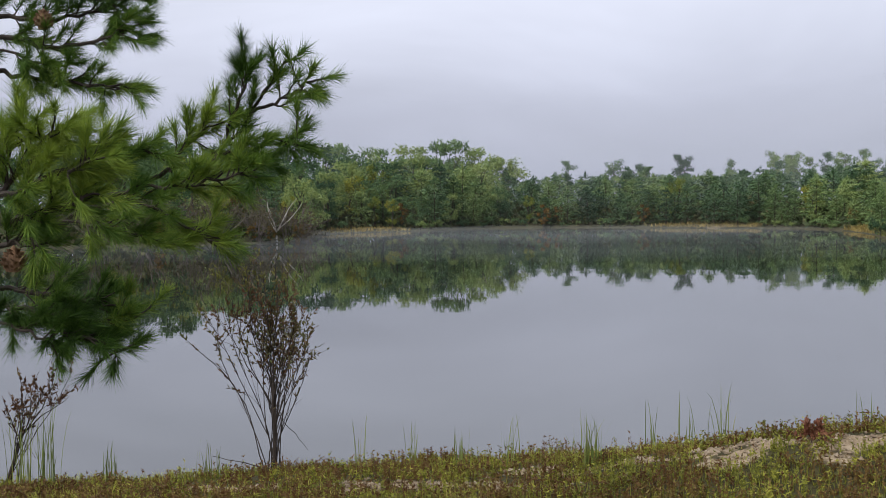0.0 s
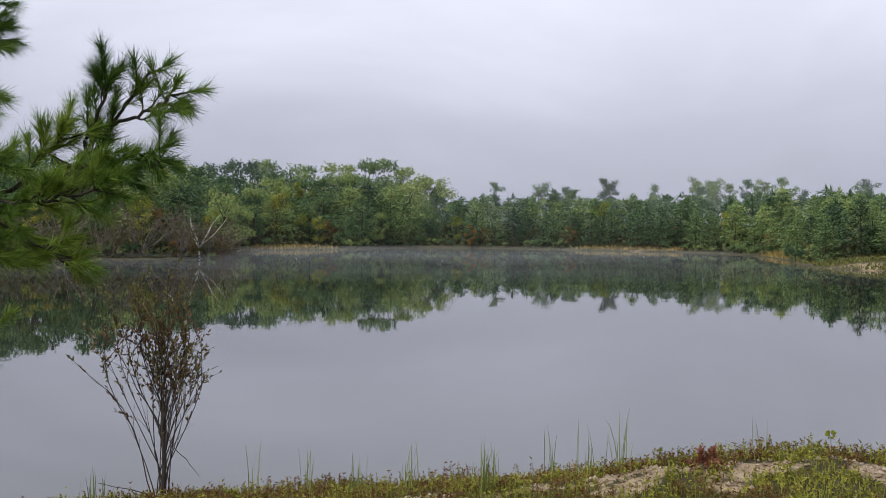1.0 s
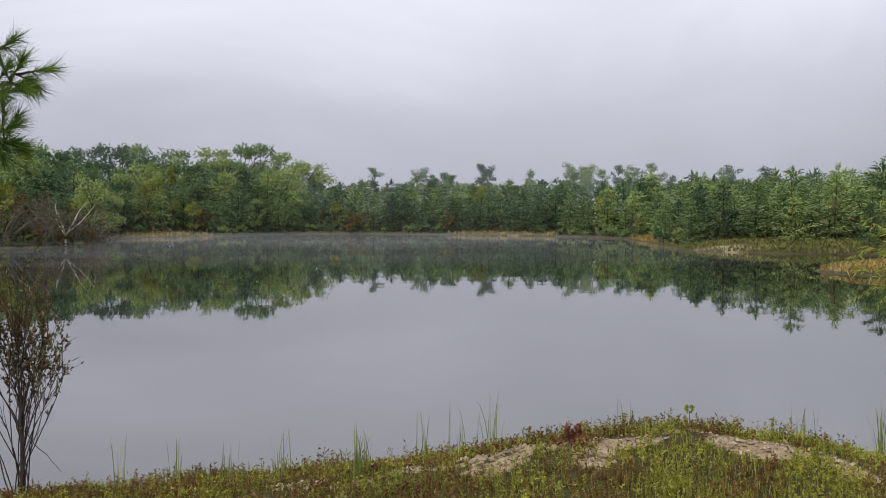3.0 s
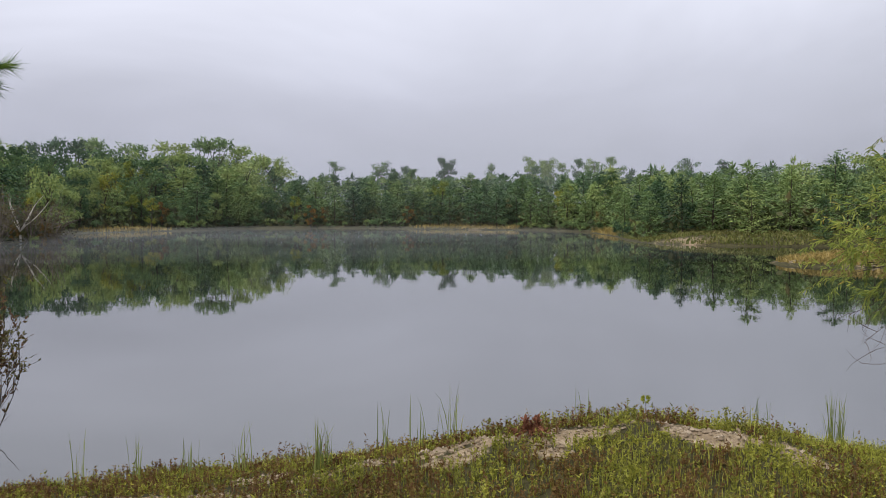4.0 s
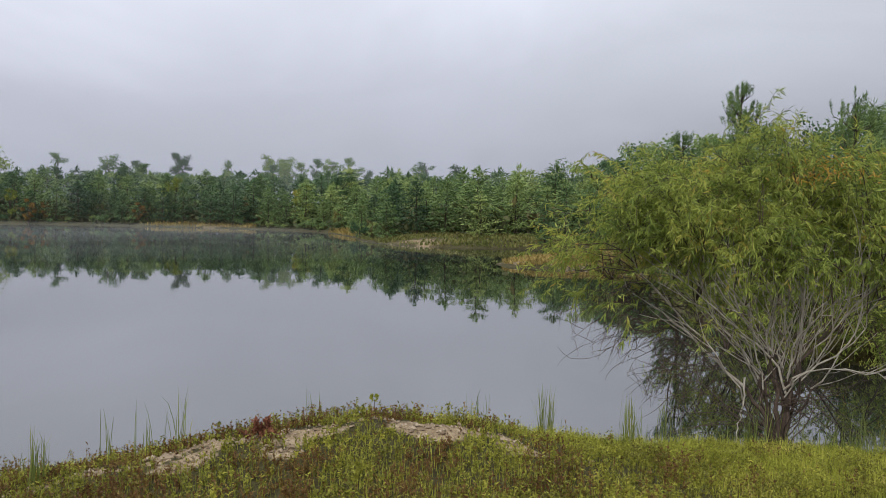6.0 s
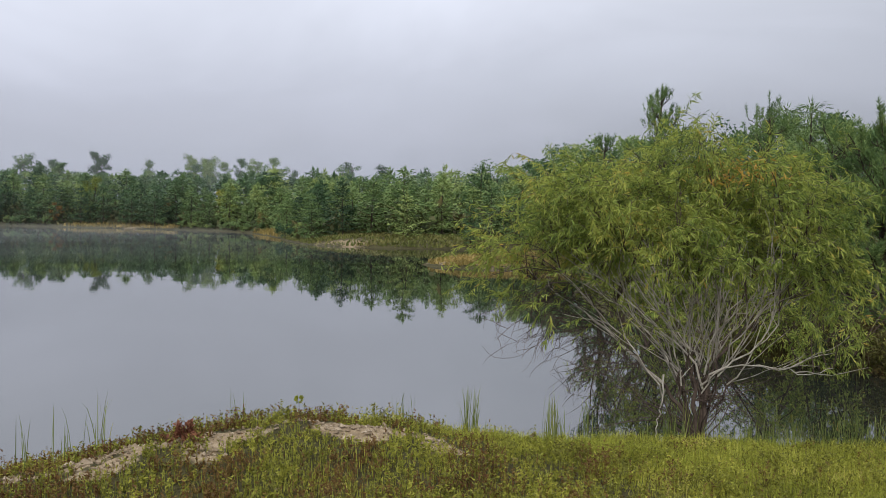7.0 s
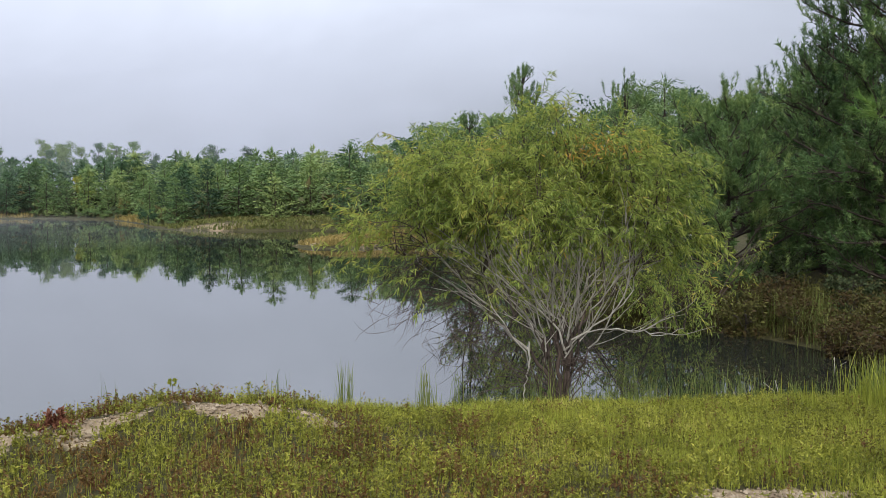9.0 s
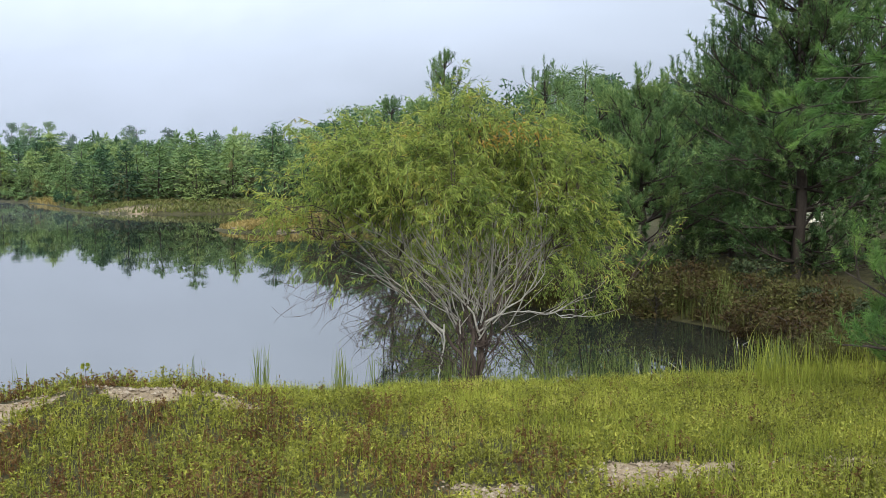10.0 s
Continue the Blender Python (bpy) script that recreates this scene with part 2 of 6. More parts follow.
def water_material():
    m = Mat("still_pond_water")
    mp = m.node("ShaderNodeMapping", Scale=(0.35, 1.0, 1.0))
    m.link(m.coords(), mp.inputs["Vector"])
    swell, small = m.noise(0.35, 2.0, 0.5, mp.outputs[0]), m.noise(3.0, 2.0, 0.5, mp.outputs[0])
    h = m.math("ADD", m.math("MULTIPLY", swell, 1.0), m.math("MULTIPLY", small, 0.12))
    p = m.node("ShaderNodeBsdfPrincipled", Roughness=0.02, IOR=1.95)
    tone = m.ramp(m.noise(0.05, 3.0), [(0.3, (0.011, 0.013, 0.011)), (0.7, (0.018, 0.020, 0.017))])
    m.link(tone, p.inputs["Base Color"])
    b = m.node("ShaderNodeBump", Strength=0.06, Distance=0.05)
    m.link(h, b.inputs["Height"])
    m.link(b.outputs[0], p.inputs["Normal"])
    m.link(p.outputs[0], m.out.inputs["Surface"])
    return m.m


def mist_material(name, dense, standing=False):
    """Thin mist: mostly clear, in drifting patches that thin out toward its rim."""
    m = Mat(name)
    gen = m.node("ShaderNodeTexCoord").outputs["Generated"]
    sp = m.node("ShaderNodeSeparateXYZ")
    m.link(gen, sp.inputs[0])
    side = m.math("MULTIPLY", m.math("MULTIPLY", sp.outputs["X"], m.math("SUBTRACT", 1.0, sp.outputs["X"])), 4.0)
    if standing:
        edge = m.math("SUBTRACT", 1.0, sp.outputs["Z"])
    else:
        edge = m.math("MULTIPLY", m.math("MULTIPLY", sp.outputs["Y"], m.math("SUBTRACT", 1.0, sp.outputs["Y"])), 4.0)
    mp = m.node("ShaderNodeMapping", Scale=(0.5, 1.0, 1.0))
    m.link(m.coords(), mp.inputs["Vector"])
    n = m.ramp(m.noise(0.09, 4.0, 0.6, mp.outputs[0]), [(0.3, (0.6, 0.6, 0.6) if standing else (0.25, 0.25, 0.25)), (0.7, (1, 1, 1))])
    a = m.math("MULTIPLY", m.math("MULTIPLY", m.math("POWER", edge, 0.6), m.math("POWER", side, 0.4)), n)
    a = m.math("MULTIPLY", a, dense)
    clear, veil = m.t.nodes.new("ShaderNodeBsdfTransparent"), m.node("ShaderNodeBsdfDiffuse")
    veil.inputs["Color"].default_value = (0.62, 0.66, 0.70, 1)
    mx = m.t.nodes.new("ShaderNodeMixShader")
    m.link(a, mx.inputs[0])
    m.link(clear.outputs[0], mx.inputs[1])
    m.link(veil.outputs[0], mx.inputs[2])
    m.link(mx.outputs[0], m.out.inputs["Surface"])
    return m.m


GROUND, WATER, MIST = ground_material(), water_material(), mist_material("thin_mist", 0.075)
HAZE = [mist_material("morning_haze", dense, True) for dense in (0.015, 0.045, 0.11)]


# ---- mesh tools ----
class Build:
    """Collects pieces of geometry and turns them into one mesh."""

    def __init__(self):
        self.v, self.f, self.n = [], [], 0

    def add(self, verts, faces):
        verts = np.asarray(verts, float).reshape(-1, 3)
        self.v.append(verts)
        self.f.append(np.asarray(faces, int) + self.n)
        self.n += len(verts)

    def mesh(self, name, material, smooth=False):
        me = bpy.data.meshes.new(name)
        v = np.concatenate(self.v)
        loops = np.concatenate([f.ravel() for f in self.f])
        sizes = np.concatenate([np.full(len(f), f.shape[1]) for f in self.f])
        starts = np.r_[0, np.cumsum(sizes)[:-1]]
        me.vertices.add(len(v))
        me.vertices.foreach_set("co", v.ravel())
        me.loops.add(len(loops))
        me.loops.foreach_set("vertex_index", loops.astype(np.int32))
        me.polygons.add(len(sizes))
        me.polygons.foreach_set("loop_start", starts.astype(np.int32))
        me.update(calc_edges=True)
        me.polygons.foreach_set("use_smooth", np.full(len(sizes), smooth))
        me.materials.append(material)
        return me


def unit(a):
    a = np.asarray(a, float)
    return a / np.maximum(np.linalg.norm(a, axis=-1, keepdims=True), 1e-9)


def across(d, rng):
    """Random unit vectors at right angles to the directions d."""
    r = rng.normal(size=d.shape)
    return unit(np.cross(d, r))


def tube(b, pts, radii, sides=6, cap=True):
    """A tapered, bending limb through the points."""
    pts, radii = np.asarray(pts, float), np.asarray(radii, float)
    t = unit(np.gradient(pts, axis=0))
    ref = np.array([0.31, 0.95, 0.05]) if abs(t[0][2]) > 0.8 else np.array([0.0, 0.05, 1.0])
    u = unit(np.cross(t, ref))
    w = np.cross(t, u)
    ang = np.arange(sides) * 2 * np.pi / sides
    ring = pts[:, None] + radii[:, None, None] * (np.cos(ang)[None, :, None] * u[:, None] + np.sin(ang)[None, :, None] * w[:, None])
    n = len(pts)
    i, j = np.meshgrid(np.arange(n - 1), np.arange(sides), indexing="ij")
    k = (j + 1) % sides
    quads = np.stack([i * sides + j, i * sides + k, (i + 1) * sides + k, (i + 1) * sides + j], -1).reshape(-1, 4)
    b.add(ring.reshape(-1, 3), quads)
    if cap:
        ends = np.concatenate([ring[-1], pts[-1:] + t[-1:] * radii[-1]])
        b.add(ends, [(a, (a + 1) % sides, sides) for a in range(sides)])


def limb(p, d, length, rng, n=6, wander=0.12, droop=0.0):
    """Points of a limb that wanders, and bends up (droop < 0) or down (droop > 0)."""
    p, d, out = np.array(p, float), unit(d), [np.array(p, float)]
    for _ in range(n - 1):
        d = unit(d + rng.normal(size=3) * wander + np.array([0, 0, -droop / n]))
        p = p + d * length / (n - 1)
        out.append(p.copy())
    return np.array(out)


def spots(pts, s):
    """Places and directions at the shares s (0 to 1) of a limb."""
    pts = np.asarray(pts)
    x = np.asarray(s) * (len(pts) - 1)
    i = np.clip(x.astype(int), 0, len(pts) - 2)
    return pts[i] + (pts[i + 1] - pts[i]) * (x - i)[:, None], unit(pts[i + 1] - pts[i])


def shoots(b, p, d, rng, per=30, stem=0.25, length=0.17, width=0.008, lean=(0.25, 0.9)):
    """Pine shoots: needles standing out all along a short stem."""
    p, d = np.repeat(np.asarray(p, float), per, 0), np.repeat(unit(d), per, 0)
    a = rng.uniform(*lean, len(p))[:, None]
    s = rng.uniform(0, 1, len(p))[:, None]
    side = across(d, rng)
    way = d * np.cos(a) + side * np.sin(a)
    base = p + d * stem * s
    tip = base + way * length * rng.uniform(0.7, 1.1, len(p))[:, None] + np.array([0, 0, -0.06]) * length
    w = across(way, rng) * width / 2
    b.add(np.stack([base - w, base + w, tip], 1), np.arange(3 * len(p)).reshape(-1, 3))


def slips(b, p, d, rng, length=0.1, width=0.02, vary=0.35, level=0.0):
    """Small three-cornered leaves, for what is tiny or far off."""
    p, d = np.asarray(p, float), unit(d)
    k = length * rng.uniform(1 - vary, 1 + vary, len(p))[:, None]
    w = across(d, rng)
    if level:
        w = unit(w * (1 - level) + unit(np.cross(d, (0, 0, 1.0))) * level)
    w = w * width / 2
    b.add(np.stack([p - w, p + w, p + d * k], 1), np.arange(3 * len(p)).reshape(-1, 3))


def leaves(b, p, d, rng, length=0.1, width=0.02, vary=0.35):
    """Pointed leaves: a lozenge folded a little along its middle."""
    p, d = np.asarray(p, float), unit(d)
    k = length * rng.uniform(1 - vary, 1 + vary, len(p))[:, None]
    side = across(d, rng)
    up = np.cross(side, d)
    w = side * width / 2 * rng.uniform(0.8, 1.2, len(p))[:, None]
    mid = p + d * k * 0.45
    b.add(np.stack([p, mid - w + up * width * 0.15, p + d * k, mid + w + up * width * 0.15], 1), np.arange(4 * len(p)).reshape(-1, 4))


def blades(b, p, rng, height=0.2, width=0.006, lean=0.35, segs=2):
    """Grass blades, tapering and bending over."""
    n = len(p)
    h = height * rng.uniform(0.5, 1.25, n)[:, None]
    az = rng.uniform(0, 6.283, n)
    out = np.stack([np.cos(az), np.sin(az), np.zeros(n)], 1)
    side = np.stack([-np.sin(az), np.cos(az), np.zeros(n)], 1) * width / 2
    ln = np.abs(rng.normal(0, lean, n))[:, None]
    up = np.array([0, 0, 1.0])
    rows = []
    for s in np.linspace(0, 1, segs + 1)[:-1]:
        c = p + up * h * s + out * h * ln * s * s
        rows += [c - side * (1 - 0.6 * s), c + side * (1 - 0.6 * s)]
    rows.append(p + up * h * (1 - 0.25 * ln) + out * h * ln)
    v = np.stack(rows, 1)
    m = v.shape[1]
    base = np.arange(n)[:, None] * m
    b.add(v, np.concatenate([base + np.array([2 * s, 2 * s + 1, 2 * s + 3, 2 * s + 2])[None] for s in range(segs - 1)]) if segs > 1 else np.zeros((0, 4), int))
    b.f.append((base + np.array([m - 3, m - 2, m - 1])[None]) + b.n - len(v) * m)


def lump(b, c, r, rng, flat=0.7):
    """A rough stone: a knocked-about ball, cut flat below."""
    bm = bmesh.new()
    bmesh.ops.create_icosphere(bm, subdivisions=1, radius=1)
    s = np.array(r) * rng.uniform(0.75, 1.25, 3) * np.array([1, 1, flat])
    v = np.array([x.co for x in bm.verts]) * (1 + rng.normal(0, 0.14, (len(bm.verts), 1))) * s
    a = rng.uniform(0, 6.28)
    v = v @ np.array([[np.cos(a), -np.sin(a), 0], [np.sin(a), np.cos(a), 0], [0, 0, 1]]).T
    f = [[x.index for x in q.verts] for q in bm.faces]
    bm.free()
    b.add(v + np.array(c), f)


def part(name, b, material, parent=None, label="", smooth=False):
    ob = new(name, b.mesh(name, material, smooth))
    ob.parent = parent
    return tagged(ob, label)


def thing(name, at, label, category, group="", kind="", turn=0.0):
    ob = new(name)
    ob.empty_display_size = 0.1
    ob.matrix_world = pose(*at, 0, 0, turn)
    return tagged(ob, label, category, group, kind)


def ground_at(x, y):
    return float(ground_z([x], [y])[0])


# -- the lie of the land: the pond's outline in plan, and the height of the ground --
SHORE = [(-12, 6.6), (-7, 7.5), (-4.5, 8.8), (-3.1, 9.2), (-1.8, 9.75), (-0.6, 10.15), (0.8, 10.5), (2.2, 10.9), (3.7, 10.9), (5.0, 10.5),
         (5.8, 10.0), (6.6, 9.8), (7.4, 9.5), (8.2, 8.95), (9.4, 8.35), (10.8, 7.8), (12.0, 8.2), (12.8, 9.8), (13.4, 11.0), (13.2, 12.6),
         (12.4, 14.0), (12.2, 16.0), (14.0, 22.0), (18.0, 30.0), (24, 36), (22.5, 38.4), (19.0, 38.7), (16.9, 40.2), (17.6, 44.0),
         (21, 46.0), (28, 48), (37, 51), (37, 56), (30, 58.6), (26.5, 59.6), (23.6, 60.4), (21.2, 62.4), (19.6, 64.4), (18.3, 66.8), (18.6, 74), (20.5, 88), (20.6, 102), (16, 112),
         (5, 119), (-8, 129), (-19, 128), (-22, 117), (-31, 108), (-34, 98), (-25, 77), (-30, 71.5), (-36, 70)]
SHORE += [(-43, 64), (-58, 48), (-58, 26), (-38, 10), (-22, 6.5)]


def rounded(points, times=2):
    """Cut the corners of a closed outline."""
    p = np.array(points, float)
    for _ in range(times):
        q = np.roll(p, -1, 0)
        p = np.stack([0.75 * p + 0.25 * q, 0.25 * p + 0.75 * q], 1).reshape(-1, 2)
    return p


OUTLINE = rounded(SHORE)


def ripple(x, y, size, seed=0):
    """Uneven ground: a smooth sum of waves about `size` metres long, within about -1 to 1."""
    rng, out = np.random.RandomState(seed), 0
    for k in range(7):
        a, s, ph = rng.uniform(0, 6.28), rng.uniform(0.6, 1.9), rng.uniform(0, 6.28)
        out = out + np.sin((x * np.cos(a) + y * np.sin(a)) * 6.28 / size * s + ph)
    return out / 4.0


def from_shore(x, y):
    """Metres from the waterline, positive on land."""
    x, y = np.asarray(x, float).ravel(), np.asarray(y, float).ravel()
    best, inside = np.full(x.shape, 1e9), np.zeros(x.shape, bool)
    for (ax, ay), (bx, by) in zip(OUTLINE, np.roll(OUTLINE, -1, 0)):
        ex, ey = bx - ax, by - ay
        s = np.clip(((x - ax) * ex + (y - ay) * ey) / (ex * ex + ey * ey + 1e-9), 0, 1)
        best = np.minimum(best, (x - ax - s * ex) ** 2 + (y - ay - s * ey) ** 2)
        if ay != by:
            inside ^= ((ay > y) != (by > y)) & (x < ex * (y - ay) / ey + ax)
    return np.where(inside, -1.0, 1.0) * np.sqrt(best)


def bump(x, y, cx, cy, rx, ry, turn=0.0):
    c, s = np.cos(np.radians(turn)), np.sin(np.radians(turn))
    u, v = (x - cx) * c + (y - cy) * s, -(x - cx) * s + (y - cy) * c
    return np.exp(-((u / rx) ** 2) - (v / ry) ** 2)


def ground_z(x, y):
    x, y = np.asarray(x, float).ravel(), np.asarray(y, float).ravel()
    d = from_shore(x, y) + 0.10 * ripple(x, y, 1.7, 3) + 0.25 * ripple(x, y, 9, 4) * (y > 20)
    z = np.interp(d, [-40, -4, -1, 0, 0.35, 1.2, 2.5, 4.5, 8, 20, 60, 400], [-4, -1.2, -0.3, 0.0, 0.085, 0.21, 0.39, 0.55, 0.7, 1.1, 2.2, 6])
    z = z + MOUND * bump(x, y, *MOUND_AT) * np.clip(d / 0.8, 0, 1)
    z = z - 0.35 * np.clip((-1 - x) / 3, 0, 1) * np.clip(d / 3, 0, 1) * (y < 14) * LEFT_LOW
    z = z + 0.15 * bump(x, y, 15.5, 12.5, 1.8, 3.0) * np.clip(d / 1.5, 0, 1)
    z = z - 0.7 * bump(x, y, 37, 25.5, 7, 6)
    return z + 0.025 * ripple(x, y, 0.8, 5) * (d > 0.2) + 0.012 * ripple(x, y, 0.33, 6) * (d > 0.1)


MOUND, MOUND_AT, LEFT_LOW = 0.385, (2.9, 8.65, 1.9, 1.1, 0.0), 0.3


# ---- ground and water ----
def sand_mask(x, y):
    """Where the bank is bare: 1 on open sand and gravel."""
    s = 0
    for cx, cy, rx, ry, turn in ((3.5, 8.3, 0.6, 0.27, -14), (3.95, 8.0, 0.35, 0.2, -20), (2.4, 8.3, 0.38, 0.18, -6), (1.85, 8.42, 0.24, 0.22, -20), (1.4, 8.62, 0.16, 0.16, 10), (0.95, 8.6, 0.22, 0.13, 0), (0.55, 8.62, 0.3, 0.13, 0), (0.1, 8.85, 0.3, 0.14, 5),
                                 (-0.75, 8.2, 0.95, 0.27, -6), (-2.4, 8.35, 0.7, 0.16, 4), (1.55, 8.22, 0.2, 0.15, -20), (2.05, 8.12, 0.3, 0.14, -6), (5.8, 4.75, 0.72, 0.22, -38), (5.35, 4.75, 0.35, 0.22, -30), (4.5, 5.1, 0.3, 0.2, -40), (6.75, 4.15, 0.3, 0.16, -30)):
        s = np.maximum(s, 1.15 * bump(x, y, cx, cy, rx, ry, turn))
    d = from_shore(x, y)
    bar = bump(x, y, 20.0, 41.2, 6, 4.5) * 0.55 + bump(x, y, 20.4, 65.2, 3.0, 2.2) * 0.8 + 0.5 * bump(x, y, 23, 90, 4, 6) + 0.5 * bump(x, y, 11, 116, 8, 4)
    s = s - 0.75 * np.clip(ripple(x, y, 0.8, 41), -0.15, 1) - 0.45 * np.clip(ripple(x, y, 0.3, 42), -0.1, 1)
    return np.clip(np.maximum(s, np.where(d < 6, bar, 0) * np.clip(d / 0.3, 0, 1)), 0, 1)


def spread(dense_lo, dense_hi, step, far_lo, far_hi, grow):
    """Grid lines: close together in the middle, wider and wider apart outside."""
    mid, lo, hi = list(np.arange(dense_lo, dense_hi + 1e-6, step)), [], []
    for side, start, stop, sign in ((lo, dense_lo, far_lo, -1), (hi, mid[-1], far_hi, 1)):
        at, w = start, step
        while (stop - at) * sign > 0:
            w = min(w * grow, 2.6) if abs(at) < 150 else w * 1.5
            at = at + sign * w
            side.append(at)
    return np.array(lo[::-1] + mid + hi)


def build_ground():
    gx, gy = spread(-7.0, 14.0, 0.15, -2500, 2500, 1.06), spread(2.0, 13.0, 0.15, -2500, 2500, 1.06)
    x, y = np.meshgrid(gx, gy, indexing="ij")
    x, y = x.ravel(), y.ravel()
    z = ground_z(x, y)
    n, m = len(gx), len(gy)
    i, j = np.meshgrid(np.arange(n - 1), np.arange(m - 1), indexing="ij")
    i, j = i.ravel(), j.ravel()
    b = Build()
    b.add(np.stack([x, y, z], 1), np.stack([i * m + j, (i + 1) * m + j, (i + 1) * m + j + 1, i * m + j + 1], 1))
    me = b.mesh("ground", GROUND, True)
    att = me.attributes.new("sand", "FLOAT", "POINT")
    att.data.foreach_set("value", sand_mask(x, y).astype(np.float32))
    tagged(new("ground", me), "uneven grassy pond bank with bare sandy patches", "ground", kind="structure")


build_ground()
b = Build()
gx, gy = np.linspace(-75, 50, 26), np.linspace(0, 140, 29)
X, Y = np.meshgrid(gx, gy, indexing="ij")
i, j = [a.ravel() for a in np.meshgrid(np.arange(25), np.arange(28), indexing="ij")]
b.add(np.stack([X.ravel(), Y.ravel(), 0 * X.ravel()], 1), np.stack([i * 29 + j, (i + 1) * 29 + j, (i + 1) * 29 + j + 1, i * 29 + j + 1], 1))
tagged(new("water", b.mesh("water", WATER, True)), "still grey pond water mirroring sky and trees", "pond water", kind="structure")


def low_mist():
    """Two uneven sheets of mist that lie low over the far water."""
    for lift, y0, y1, seed in ((0.16, 42, 118, 1), (0.42, 66, 124, 2)):
        b = Build()
        gx, gy = np.linspace(-48, 19, 40), np.linspace(y0, y1, 30)
        x, y = [a.ravel() for a in np.meshgrid(gx, gy, indexing="ij")]
        i, j = [a.ravel() for a in np.meshgrid(np.arange(39), np.arange(29), indexing="ij")]
        b.add(np.stack([x, y, lift + 0.08 * ripple(x, y, 14, seed)], 1), np.stack([i * 30 + j, (i + 1) * 30 + j, (i + 1) * 30 + j + 1, i * 30 + j + 1], 1))
        tagged(new("mist", b.mesh("mist", MIST, True)), "thin morning mist lying low over the water", "mist", kind="stuff")


low_mist()


def morning_haze():
    """Haze that hangs in the far woods: one curved bank at the shore, one among the trees, one behind them."""
    ways = ([(-45, 92), (-33, 104), (-24, 116), (-15, 124), (-6, 125), (5, 116), (14, 109), (17.5, 100), (18, 88), (17.5, 78)],
            [(-74, 92), (-50, 112), (-38, 124), (-26, 137), (-10, 142), (8, 132), (22, 123), (30, 112), (34, 98), (38, 84), (48, 74), (62, 66)],
            [(-100, 108), (-62, 131), (-40, 149), (-12, 159), (15, 152), (36, 138), (44, 120), (46, 100), (52, 84), (62, 72), (78, 60), (92, 40)])
    for way, veil, top in zip(ways, HAZE, (11, 15, 20)):
        p = spots(np.array([(x, y, 0.0) for x, y in way]), np.linspace(0, 1, 60))[0]
        for _ in range(4):
            p[1:-1] = (p[:-2] + 2 * p[1:-1] + p[2:]) / 4
        rows = np.linspace(0.02, top, 8)
        v = np.stack([p + (0, 0, z) for z in rows], 1)
        i, j = [a.ravel() for a in np.meshgrid(np.arange(59), np.arange(7), indexing="ij")]
        b = Build()
        b.add(v.reshape(-1, 3), np.stack([i * 8 + j, (i + 1) * 8 + j, (i + 1) * 8 + j + 1, i * 8 + j + 1], 1))
        tagged(new("haze", b.mesh("haze", veil, True)), "thin grey morning haze hanging in the far woods", "mist", kind="stuff")


morning_haze()


def ripple_rings(x, y, wide):
    """Faint low waves spreading on the water where a fish rose."""
    b = Build()
    turns, rings = 56, 15
    a = np.linspace(0, 2 * np.pi, turns, endpoint=False)
    r = np.linspace(0.05, 1, rings) * wide
    z = -0.002 + 0.0006 * np.cos(np.arange(rings) * np.pi) * np.linspace(1.0, 0.2, rings)
    z[-1] = -0.004
    v = np.stack([np.stack([x + q * np.cos(a), y + q * np.sin(a), np.full(turns, h + 0.002)], 1) for q, h in zip(r, z)])
    i, j = [c.ravel() for c in np.meshgrid(np.arange(rings - 1), np.arange(turns), indexing="ij")]
    b.add(v.reshape(-1, 3), np.stack([i * turns + j, i * turns + (j + 1) % turns, (i + 1) * turns + (j + 1) % turns, (i + 1) * turns + j], 1))
    tagged(new("water_ripple", b.mesh("water_ripple", WATER, True)), "faint ring ripples on the still water", "ripple", "ripples on the pond")


ripple_rings(1.7, 29.0, 1.3)
ripple_rings(4.6, 30.2, 0.9)


